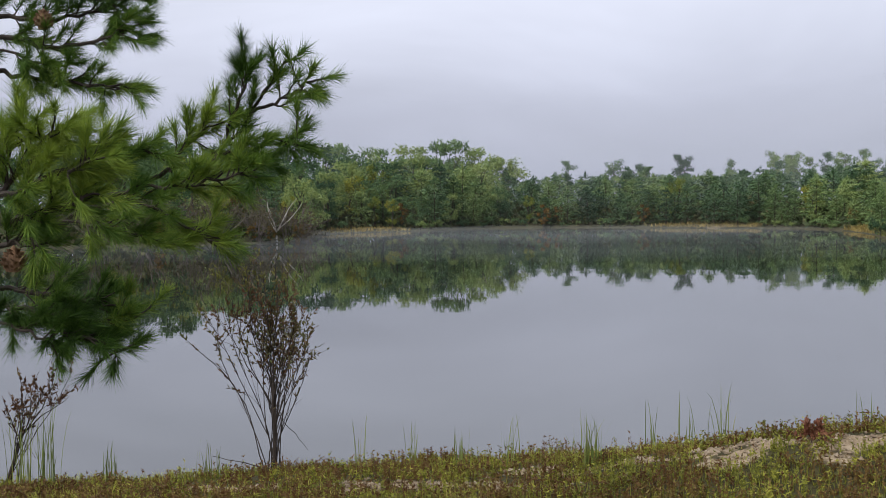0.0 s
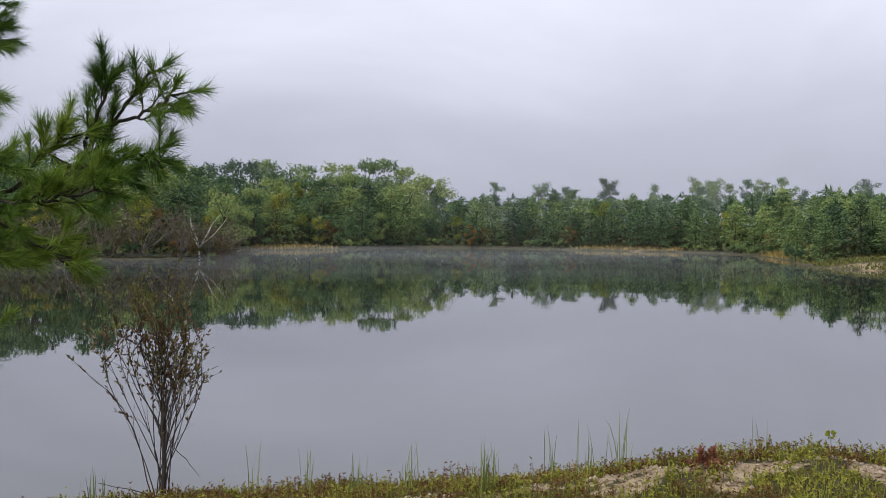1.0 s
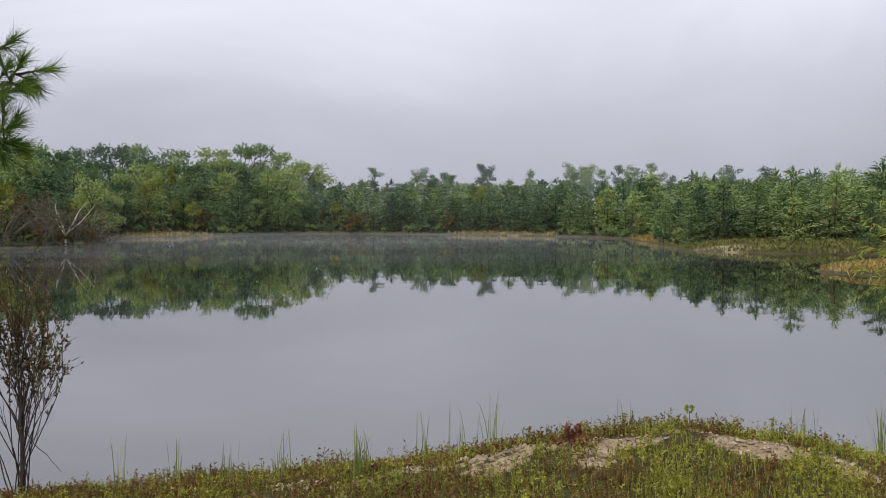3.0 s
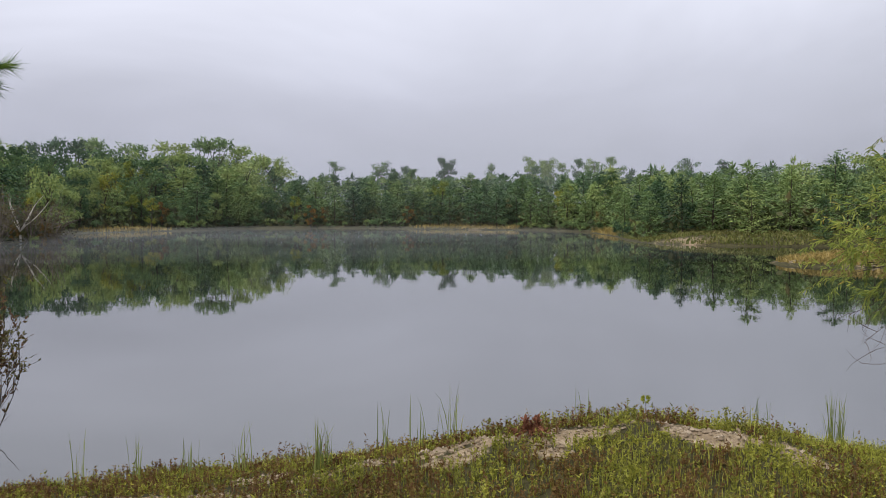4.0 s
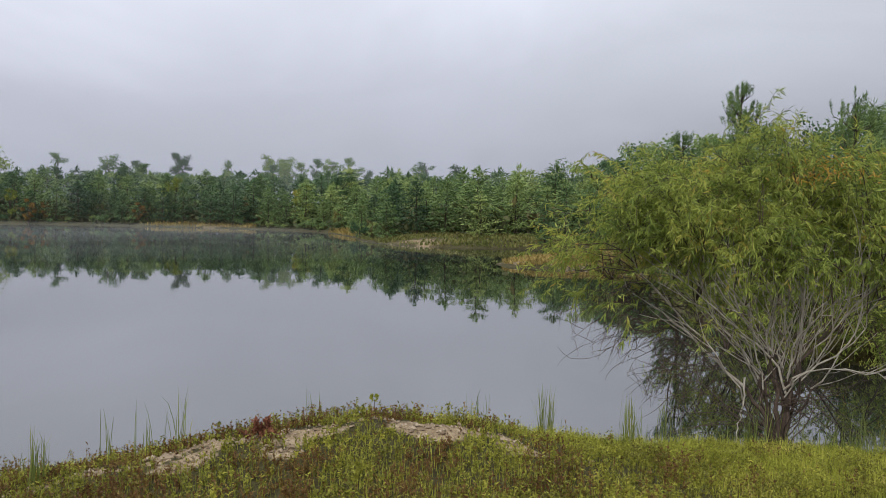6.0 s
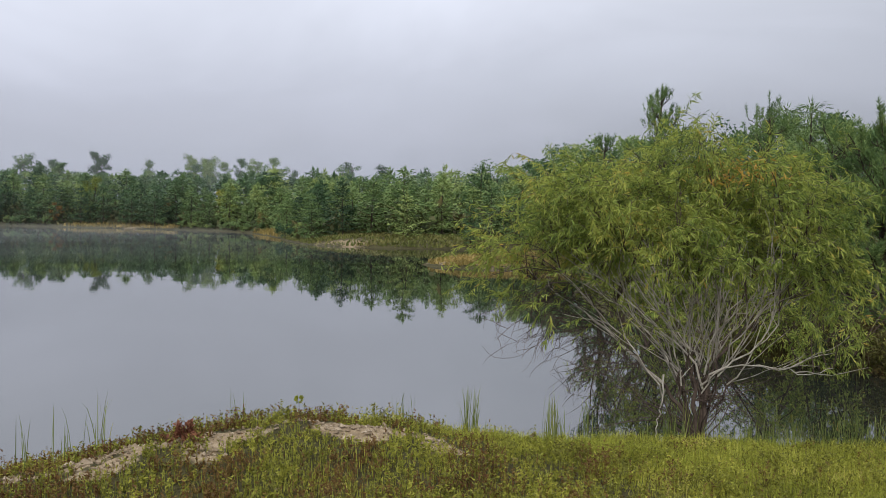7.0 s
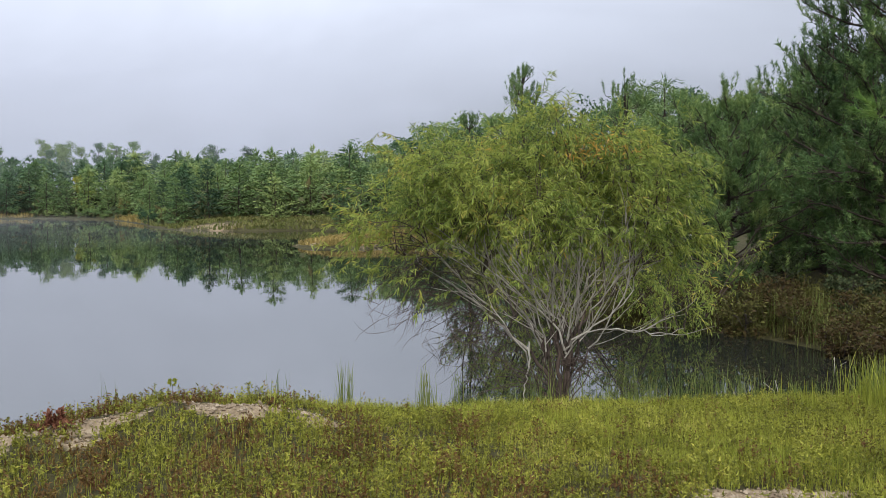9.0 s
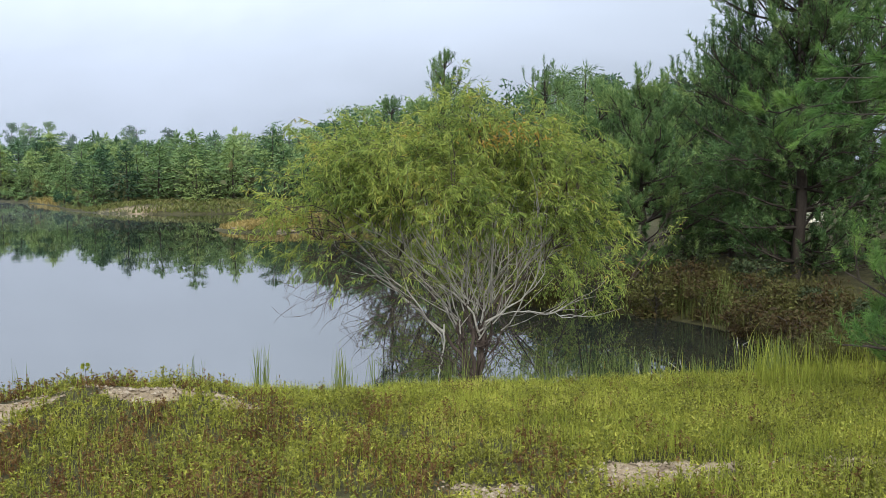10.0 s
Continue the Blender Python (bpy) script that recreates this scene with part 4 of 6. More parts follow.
def near_pine():
    rng = R(21)
    ob = thing("pine_tree", (-3.3, 5.0, ground_at(-3.3, 5.0)), "long-needled pine whose boughs reach over the bank", "pine tree")
    base = np.array((-3.3, 5.0, ground_at(-3.3, 5.0)))
    tr = Build()
    line = limb((0, 0, -0.1), (0.02, 0, 1), 6.5, rng, 10, 0.015)
    tube(tr, line, np.linspace(0.11, 0.03, 10), 10)
    part("trunk", tr, BARK, ob, smooth=True)
    # each bough: its way through the air, how many twigs it has, how far they spread, and where they begin
    fork = [
        ([(-3.3, 5, 1.9), (-1.91, 5.1, 2.21), (-1.62, 5.1, 2.32), (-1.46, 5.1, 2.4), (-1.24, 5.1, 2.47), (-1.08, 5.1, 2.54), (-0.96, 5.1, 2.57), (-0.81, 5.1, 2.66), (-0.7, 5.1, 2.78), (-0.62, 5.1, 2.9), (-0.55, 5.1, 2.99)], 9, 0.2, 0.62),
        ([(-0.8, 5.08, 2.65), (-0.68, 5.08, 2.65), (-0.55, 5.08, 2.65), (-0.5, 5.08, 2.65)], 6, 0.2, 0.35),
        ([(-0.71, 5.12, 2.78), (-0.6, 5.12, 2.82), (-0.51, 5.12, 2.86), (-0.44, 5.12, 2.9)], 6, 0.2, 0.35),
        ([(-0.79, 5.05, 2.65), (-0.78, 5.05, 2.75), (-0.72, 5.05, 2.88), (-0.7, 5.05, 2.95)], 5, 0.16, 0.3),
        ([(-0.91, 5, 2.57), (-0.8, 5, 2.6), (-0.72, 5, 2.6), (-0.67, 5, 2.58)], 6, 0.2, 0.25),
        ([(-1.04, 5.02, 2.53), (-1.01, 5.02, 2.61), (-0.95, 5.02, 2.68), (-0.86, 5.02, 2.72)], 8, 0.2, 0.3),
    ]
    inner = [
        ([(-1.37, 4.95, 2.39), (-1.14, 4.95, 2.4), (-0.96, 4.95, 2.33), (-0.84, 4.95, 2.24)], 13, 0.24, 0.2),
        ([(-1.4, 5.0, 2.4), (-1.32, 5.0, 2.52), (-1.24, 5.0, 2.6), (-1.13, 5.0, 2.63)], 11, 0.22, 0.25),
        ([(-1.16, 4.95, 2.47), (-0.94, 4.95, 2.47), (-0.79, 4.95, 2.49), (-0.7, 4.95, 2.52)], 12, 0.24, 0.15),
        ([(-1.5, 4.9, 2.33), (-1.32, 4.9, 2.31), (-1.14, 4.9, 2.27), (-0.99, 4.9, 2.22)], 10, 0.22, 0.2),
    ]
    near = [
        ([(-3.3, 5.0, 2.3), (-1.33, 4.3, 2.43), (-1.24, 4.3, 2.53), (-1.15, 4.3, 2.62), (-1.08, 4.3, 2.66)], 13, 0.24, 0.25),
        ([(-3.3, 5.0, 2.2), (-1.3, 4.25, 2.42), (-1.14, 4.25, 2.48), (-1.03, 4.25, 2.51), (-0.95, 4.25, 2.54)], 13, 0.24, 0.25),
        ([(-3.3, 5.0, 2.1), (-1.33, 4.3, 2.33), (-1.16, 4.3, 2.36), (-1.05, 4.3, 2.4), (-0.97, 4.3, 2.43)], 12, 0.24, 0.25),
        ([(-3.3, 5.0, 2.4), (-1.36, 4.35, 2.52), (-1.29, 4.35, 2.6), (-1.27, 4.35, 2.67)], 8, 0.22, 0.3),
        ([(-3.3, 5.0, 2.0), (-1.34, 4.3, 2.24), (-1.27, 4.3, 2.26), (-1.2, 4.3, 2.27)], 7, 0.2, 0.3),
    ]
    low = [
        ([(-3.3, 5.0, 1.8), (-1.63, 4.7, 2.0), (-1.48, 4.7, 1.98), (-1.33, 4.7, 1.94), (-1.19, 4.7, 1.94), (-1.03, 4.7, 1.96)], 18, 0.2, 0.2),
        ([(-1.45, 4.65, 1.94), (-1.25, 4.65, 1.89), (-1.14, 4.65, 1.85), (-1.08, 4.65, 1.83)], 10, 0.16, 0.15),
        ([(-3.3, 5.0, 1.85), (-1.66, 4.75, 2.07), (-1.46, 4.75, 2.04), (-1.26, 4.75, 2.01), (-1.17, 4.75, 2.0)], 15, 0.2, 0.15),
        ([(-3.3, 5.0, 1.7), (-1.56, 4.6, 1.95), (-1.44, 4.6, 1.9), (-1.34, 4.6, 1.88)], 7, 0.16, 0.1),
    ]
    high = [
        ([(-3.3, 5.0, 2.9), (-1.95, 5.2, 3.02), (-1.78, 5.2, 2.97), (-1.61, 5.2, 2.95), (-1.45, 5.2, 2.92), (-1.33, 5.2, 2.93)], 12, 0.18, 0.3),
        ([(-3.3, 5.0, 3.1), (-1.98, 5.25, 3.19), (-1.81, 5.25, 3.13), (-1.61, 5.25, 3.12), (-1.43, 5.25, 3.15), (-1.34, 5.25, 3.18)], 16, 0.22, 0.2),
        ([(-3.3, 5.0, 3.25), (-2.01, 5.3, 3.28), (-1.78, 5.3, 3.26), (-1.58, 5.3, 3.27), (-1.42, 5.3, 3.33)], 16, 0.24, 0.2),
        ([(-3.3, 5.0, 3.4), (-2.0, 5.3, 3.46), (-1.72, 5.3, 3.4), (-1.49, 5.3, 3.33), (-1.38, 5.3, 3.25)], 16, 0.24, 0.2),
        ([(-3.3, 5.0, 3.0), (-1.91, 5.15, 3.1), (-1.77, 5.15, 3.05), (-1.63, 5.15, 3.01)], 9, 0.18, 0.1),
    ]
    for boughs in (fork, inner, near, low, high):
        add_boughs(ob, base, boughs, rng, PINE_NEAR, 1.6)
    for x, y, z in ((-1.69, 5.15, 3.22), (-1.27, 4.28, 2.2)):
        cb = Build()
        for k in range(7):
            for q in range(8):
                a = q * 0.785 + k * 0.39
                r = 0.028 * math.sin(0.5 + k * 0.4)
                c = np.array((x, y, z)) - base + np.array([math.cos(a) * r, math.sin(a) * r, k * 0.011 - 0.035])
                leaves(cb, c[None], [(math.cos(a), math.sin(a), 0.6)], rng, 0.022, 0.018, 0.1)
        tube(cb, np.array([(0, 0, -0.04), (0, 0, 0.0), (0, 0, 0.045)]) + np.array((x, y, z)) - base, [0.02, 0.028, 0.01], 8)
        part("pine_cone", cb, CONE, ob, "brown pine cone")


near_pine()


# ---- the shrubs at the waterline ----
def shrub(x, y, h, width, seed, stems, label, twigs=7, lean=0.0, bare=0.5):
    rng = R(seed)
    ob = thing("waterside_shrub", (x, y, ground_at(x, y)), label, "shrub", "shrubs at the waterline")
    wood, green, fresh = Build(), Build(), Build()
    trunk = limb((0, 0, -0.05), (lean + 0.03, 0, 1), h * 0.42, rng, 6, 0.07)
    tube(wood, trunk, np.linspace(0.020, 0.013, 6), 7)
    part("trunk", wood, TWIG, ob)
    for k in range(stems):
        wood = Build()
        if k < stems * 0.4:
            p0, d0, ln = np.array([rng.normal(0, 0.03), rng.normal(0, 0.03), -0.03]), np.array([rng.normal(lean, 0.12), rng.normal(0, 0.12), 1]), h * rng.uniform(0.5, 0.98)
        else:
            p, d = spots(trunk, [rng.uniform(0.35, 1.0)])
            p0, d0, ln = p[0], d[0] + np.array([rng.normal(lean, 0.30), rng.normal(0, 0.30), 0.5]), h * rng.uniform(0.4, 0.62)
        st = limb(p0, d0, ln, rng, 9, 0.13, -0.5)
        tube(wood, st, np.linspace(0.0055, 0.0018, 9), 5, False)
        for q in range(twigs):
            p, d = spots(st, [rng.uniform(0.3, 1.0)])
            tw = limb(p[0], d[0] + rng.normal(size=3) * 0.4 + np.array([0, 0, 0.3]), h * rng.uniform(0.07, 0.2), rng, 4, 0.12)
            tube(wood, tw, np.linspace(0.0026, 0.0012, 4), 3, False)
            pp, dd = spots(tw, rng.uniform(0.05, 1, 15))
            high = pp[:, 2] > h * (bare + rng.normal(0, 0.07))
            if high.any():
                pp, dd = pp[high], dd[high]
                leaves(fresh if pp[0, 2] > h * 0.8 else green, pp, dd + rng.normal(size=dd.shape) * 0.6, rng, 0.042, 0.017)
        part("stem", wood, TWIG, ob)
    for sx in (-1, 1):
        wood = Build()
        st = limb((0.05 * sx, 0, 0.06 if sx < 0 else 0.55), (sx, 0.1, -0.05 if sx < 0 else -0.75), width * 0.8, rng, 8, 0.2)
        tube(wood, st, np.linspace(0.005, 0.002, 8), 4, False)
        part("stem", wood, TWIG, ob)
    part("foliage", green, SHRUBLEAF, ob)
    if fresh.n:
        part("upper_foliage", fresh, SHRUBTOP, ob, "olive-green leaves at the top")


shrub(-2.15, 9.0, 2.0, 0.6, 3, 34, "sparse dark shrub with thin leaves at the water's edge", bare=0.44)
shrub(-4.45, 8.65, 1.25, 0.5, 4, 12, "small leaning shrub with few leaves at the water's edge", 5, 0.25)


# ---- the willow on the bank ----
def willow():
    rng = R(12)
    at = np.array((7.68, 9.64, ground_at(7.68, 9.64) - 0.03))
    ob = thing("willow_tree", at, "spreading yellow-green willow with pale bare stems at the water's edge", "willow tree")
    side, away = np.array([0.79, -0.61, 0.0]), np.array([0.61, 0.79, 0.0])

    def at_side(*rows):
        """Points given as metres sideways, away and up from the foot of the willow."""
        return np.array([side * s + away * w + np.array([0, 0, z]) for s, w, z in rows])

    def grown(rows, n=14, wander=0.012):
        """A limb through the points, rounded and a little crooked."""
        p = spots(at_side(*rows), np.linspace(0, 1, n))[0]
        for _ in range(2):
            p[1:-1] = (p[:-2] + 2 * p[1:-1] + p[2:]) / 4
        p[1:] += rng.normal(0, wander, (n - 1, 3))
        return p

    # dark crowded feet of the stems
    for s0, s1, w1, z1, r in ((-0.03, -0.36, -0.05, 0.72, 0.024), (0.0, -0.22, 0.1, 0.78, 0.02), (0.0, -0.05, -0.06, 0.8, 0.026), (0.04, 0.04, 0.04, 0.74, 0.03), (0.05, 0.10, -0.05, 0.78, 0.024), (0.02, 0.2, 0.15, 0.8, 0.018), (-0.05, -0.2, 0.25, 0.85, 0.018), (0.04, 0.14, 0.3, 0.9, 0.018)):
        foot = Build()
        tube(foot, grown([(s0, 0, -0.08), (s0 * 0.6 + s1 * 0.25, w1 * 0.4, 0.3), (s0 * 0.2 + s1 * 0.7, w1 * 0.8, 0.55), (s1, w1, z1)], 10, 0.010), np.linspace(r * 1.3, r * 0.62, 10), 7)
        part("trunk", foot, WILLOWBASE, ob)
    # the pale limbs that stand out, then the fan of thinner stems
    ways = []
    for name, rows, r in (("leaning_limb", [(-0.36, -0.05, 0.70), (-0.64, 0.0, 0.92), (-0.86, 0.1, 1.13), (-1.10, 0.2, 1.30), (-1.32, 0.35, 1.44), (-1.66, 0.5, 1.62), (-1.98, 0.6, 1.76)], 0.019),
                          ("leaning_limb", [(0.05, -0.03, 0.66), (-0.06, -0.05, 1.02), (-0.31, -0.1, 1.20), (-0.61, -0.15, 1.47), (-0.92, -0.2, 1.72), (-1.23, -0.2, 1.98), (-1.55, -0.2, 2.2)], 0.013),
                          ("leaning_limb", [(0.03, -0.05, 0.70), (0.18, -0.15, 0.90), (0.43, -0.2, 1.02), (0.61, -0.25, 1.2), (0.74, -0.3, 1.5), (0.72, -0.3, 1.85), (0.8, -0.3, 2.3)], 0.012),
                          ("leaning_limb", [(0.04, -0.05, 0.62), (0.2, -0.2, 0.92), (0.5, -0.3, 0.98), (0.8, -0.3, 0.96), (1.15, -0.3, 0.92), (1.32, -0.3, 1.0)], 0.009),
                          ("broken_limb", [(-0.36, -0.06, 0.80), (-0.375, -0.08, 0.55), (-0.39, -0.08, 0.35), (-0.42, -0.1, 0.18), (-0.44, -0.1, 0.02)], 0.011)):
        b = Build()
        p = grown(rows, 18, 0.010)
        tube(b, p, np.linspace(r, 0.004, 18), 8)
        for q in range(0 if name == "broken_limb" else 6):
            pb, db = spots(p, [rng.uniform(0.3, 0.9)])
            tube(b, limb(pb[0], db[0] + rng.normal(size=3) * 0.5 + (0, 0, 0.3), rng.uniform(0.3, 0.8), rng, 7, 0.14, -0.2), np.linspace(0.006, 0.002, 7), 4, False)
        part(name, b, WILLOWBARK, ob, "broken pale limb hanging down" if name == "broken_limb" else "pale bark limb leaning over the water")
        if name != "broken_limb":
            ways.append(p)
    n_stem = 27
    for k in range(n_stem):
        stem = Build()
        s = -1.5 + 2.75 * ((k * 7) % n_stem + 0.5) / n_stem + rng.normal(0, 0.08)
        w = rng.uniform(-0.55, 0.8)
        s0, z0 = 0.10 * s + rng.normal(0, 0.05), rng.uniform(0.3, 1.0)
        top = rng.uniform(2.2, 2.95) - 0.25 * abs(s)
        bend = rng.uniform(0.15, 0.6)
        p = grown([(s0, 0.0, z0 - 0.1), (s0 + (s - s0) * bend * 0.5, w * 0.3, z0 + (top - z0) * 0.2), (s0 + (s - s0) * (bend + 0.15), w * 0.6, z0 + (top - z0) * 0.48), (s * 0.93, w * 0.9, z0 + (top - z0) * 0.78), (s + rng.normal(0, 0.1), w, top)], 14, 0.026)
        tube(stem, p[2:], np.linspace(0.0085, 0.003, 12), 6, False)
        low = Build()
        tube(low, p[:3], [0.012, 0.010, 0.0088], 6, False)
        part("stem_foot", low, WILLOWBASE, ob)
        for q in range(5):
            pb, db = spots(p, [rng.uniform(0.12, 0.65)])
            tube(stem, limb(pb[0], db[0] + rng.normal(size=3) * 0.35, rng.uniform(0.4, 0.9), rng, 7, 0.12, -0.4), np.linspace(0.0055, 0.002, 7), 4, False)
        part("stem", stem, WILLOWBARK, ob)
        ways.append(p)
    # the crown: leafy twigs in hanging sprays, each spray on a branch of the nearest stem
    nodes = np.concatenate([w[len(w) // 3:] for w in ways])
    green, twigs = Build(), Build()
    made = 0
    while made < 310:
        s, w, z = rng.uniform(-2.35, 1.55), rng.uniform(-1.15, 1.25), rng.uniform(1.3, 3.3)
        roof = float(np.interp(s, [-2.35, -2.1, -1.65, -1.2, -0.6, 0.0, 0.5, 1.2, 1.45, 1.6], [1.9, 2.35, 2.7, 2.92, 3.05, 3.1, 3.02, 2.85, 2.6, 2.0])) + rng.normal(0, 0.12)
        roof -= 0.35 * (w / 1.2) ** 2
        floor_z = (2.2 if w < 0.25 else 1.6) - 0.14 * max(0.0, -s - 0.8) - 0.5 * max(0.0, s - 0.6) - 0.30 * abs(rng.normal())
        if not floor_z < z < roof or ((s + 0.4) / 2.0) ** 2 + (w / 1.25) ** 2 > 1.0:
            continue
        c = at_side((s, w, z))[0]
        if noise.noise(Vector(c * 1.7)) < -0.10:
            continue
        made += 1
        root = nodes[np.argmin(np.sum((nodes - c + np.array([0, 0, 0.35])) ** 2, 1))]
        mid = (root + c) / 2 + np.array([0, 0, 0.08]) + rng.normal(0, 0.03, 3)
        tube(twigs, [root, mid, c], [0.007, 0.005, 0.003], 4, False)
        out = unit(at_side((s + 0.4, w, 0.5 * (z - 2.2)))[0])
        for q in range(int(np.interp(z, [1.2, 1.9, 2.4], [2, 5, 11]))):
            p0 = c + rng.normal(0, 0.17, 3)
            tw = limb(p0, out * 0.5 + rng.normal(size=3) * 0.55 + (0, 0, 0.25), rng.uniform(0.2, 0.45), rng, 6, 0.12, 0.8)
            tube(twigs, tw, np.linspace(0.0026, 0.0012, 6), 3, False)
            pp, dd = spots(tw, rng.uniform(0.0, 1, 26))
            leaves(green, pp, dd * 0.65 + rng.normal(size=dd.shape) * 0.42 + np.array([0, 0, -0.45]), rng, 0.088, 0.0128)
    # thin whips that stand above the crown
    for k in range(9):
        p0 = at_side((rng.uniform(-0.1, 0.35), rng.uniform(-0.2, 0.4), 2.9))[0]
        tw = limb(p0, rng.normal(size=3) * (0.3, 0.3, 0) + (0, 0, 1), rng.uniform(0.35, 0.62), rng, 7, 0.1)
        tube(twigs, tw, np.linspace(0.003, 0.001, 7), 3, False)
        pp, dd = spots(tw, rng.uniform(0.2, 1, 22))
        leaves(green, pp, dd + rng.normal(size=dd.shape) * 0.6, rng, 0.05, 0.010)
    # bare grey twigs that hang out over the water, and low bent ones round the foot
    bare = Build()
    lean = ways[0]
    for k in range(95):
        p0 = spots(lean, [rng.uniform(0.05, 1.0)])[0][0] + rng.normal(0, 0.10, 3)
        tw = limb(p0, -side * rng.uniform(0.1, 1.0) + away * rng.uniform(-0.2, 1.0) + np.array([0, 0, rng.uniform(-0.45, 0.5)]), rng.uniform(0.4, 1.05), rng, 9, 0.24, 0.4)
        tw[:, 2] = np.maximum(tw[:, 2], 0.15)
        tube(bare, tw, np.linspace(0.005, 0.0016, 9), 4, False)
        for q in range(7):
            p, d = spots(tw, [rng.uniform(0.2, 1)])
            t2 = limb(p[0], d[0] + rng.normal(size=3) * 0.7, rng.uniform(0.15, 0.45), rng, 5, 0.18, 0.2)
            t2[:, 2] = np.maximum(t2[:, 2], 0.12)
            tube(bare, t2, np.linspace(0.0035, 0.0013, 5), 3, False)
    for k in range(26):
        st = limb(rng.normal(0, 0.07, 3) * (1, 1, 0) + (0, 0, 0.15), side * rng.normal(-0.3, 0.5) + away * rng.normal(0.2, 0.4) + np.array([0, 0, 0.7]), rng.uniform(0.7, 1.4), rng, 9, 0.16, 0.2)
        tube(bare, st, np.linspace(0.007, 0.002, 9), 5, False)
    for k in range(14):
        p0 = rng.normal(0, 0.06, 3) + (0, 0, 0.55)
        tw = limb(p0, side * rng.uniform(0.5, 1.2) + away * rng.normal(0.0, 0.35) + np.array([0, 0, rng.uniform(0.0, 0.5)]), rng.uniform(0.7, 1.4), rng, 8, 0.16, 0.15)
        tube(bare, tw, np.linspace(0.005, 0.0014, 8), 4, False)
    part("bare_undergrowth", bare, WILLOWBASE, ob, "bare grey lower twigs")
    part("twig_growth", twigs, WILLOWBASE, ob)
    part("foliage", green, WILLOW, ob)
    turning = Build()
    p = at_side((0.33, -0.3, 2.95))[0] + rng.normal(size=(240, 3)) * (0.26, 0.26, 0.08)
    leaves(turning, p, rng.normal(size=p.shape) + (0, 0, -0.4), rng, 0.08, 0.016)
    part("turning_leaves", turning, TURNING, ob, "yellowed autumn leaves")


willow()


def back_willow(x, y, h, seed, label, stems=16):
    """A smaller leafy willow bush whose boughs hang to the water."""
    rng = R(seed)
    ob = thing("willow_bush", (x, y, max(0.0, ground_at(x, y))), label, "willow bush", "willow bushes round the cove")
    wood, green = Build(), Build()
    for k in range(stems):
        az = rng.uniform(0, 6.283)
        st = limb((rng.normal(0, 0.15), rng.normal(0, 0.15), -0.1), (math.cos(az) * 0.6, math.sin(az) * 0.6, 1), h * rng.uniform(0.5, 1.0), rng, 7, 0.1, 0.25)
        tube(wood, st, np.linspace(0.02, 0.005, 7), 5, False)
        for q in range(9):
            p, d = spots(st, [rng.uniform(0.2, 1)])
            tw = limb(p[0], d[0] * 0.6 + rng.normal(size=3) * 0.5, rng.uniform(0.35, 0.8), rng, 6, 0.12, 1.1)
            tw[:, 2] = np.maximum(tw[:, 2], 0.05)
            tube(wood, tw, np.linspace(0.004, 0.0015, 6), 3, False)
            pp, dd = spots(tw, rng.uniform(0.05, 1, 22))
            leaves(green, pp + rng.normal(0, 0.03, pp.shape), dd * 0.6 + rng.normal(size=dd.shape) * 0.5 + np.array([0, 0, -0.5]), rng, 0.10, 0.016)
    part("branchwork", wood, WILLOWBASE, ob)
    part("foliage", green, WILLOW, ob)


back_willow(11.6, 14.6, 2.6, 31, "yellow-green willow bush hanging over the cove")
back_willow(12.9, 13.3, 1.9, 32, "low willow bush on the cove bank")
back_willow(12.0, 16.5, 3.4, 33, "leafy willow bush behind the cove")
back_willow(13.4, 19.5, 3.6, 34, "tall willow bush on the pond's edge")


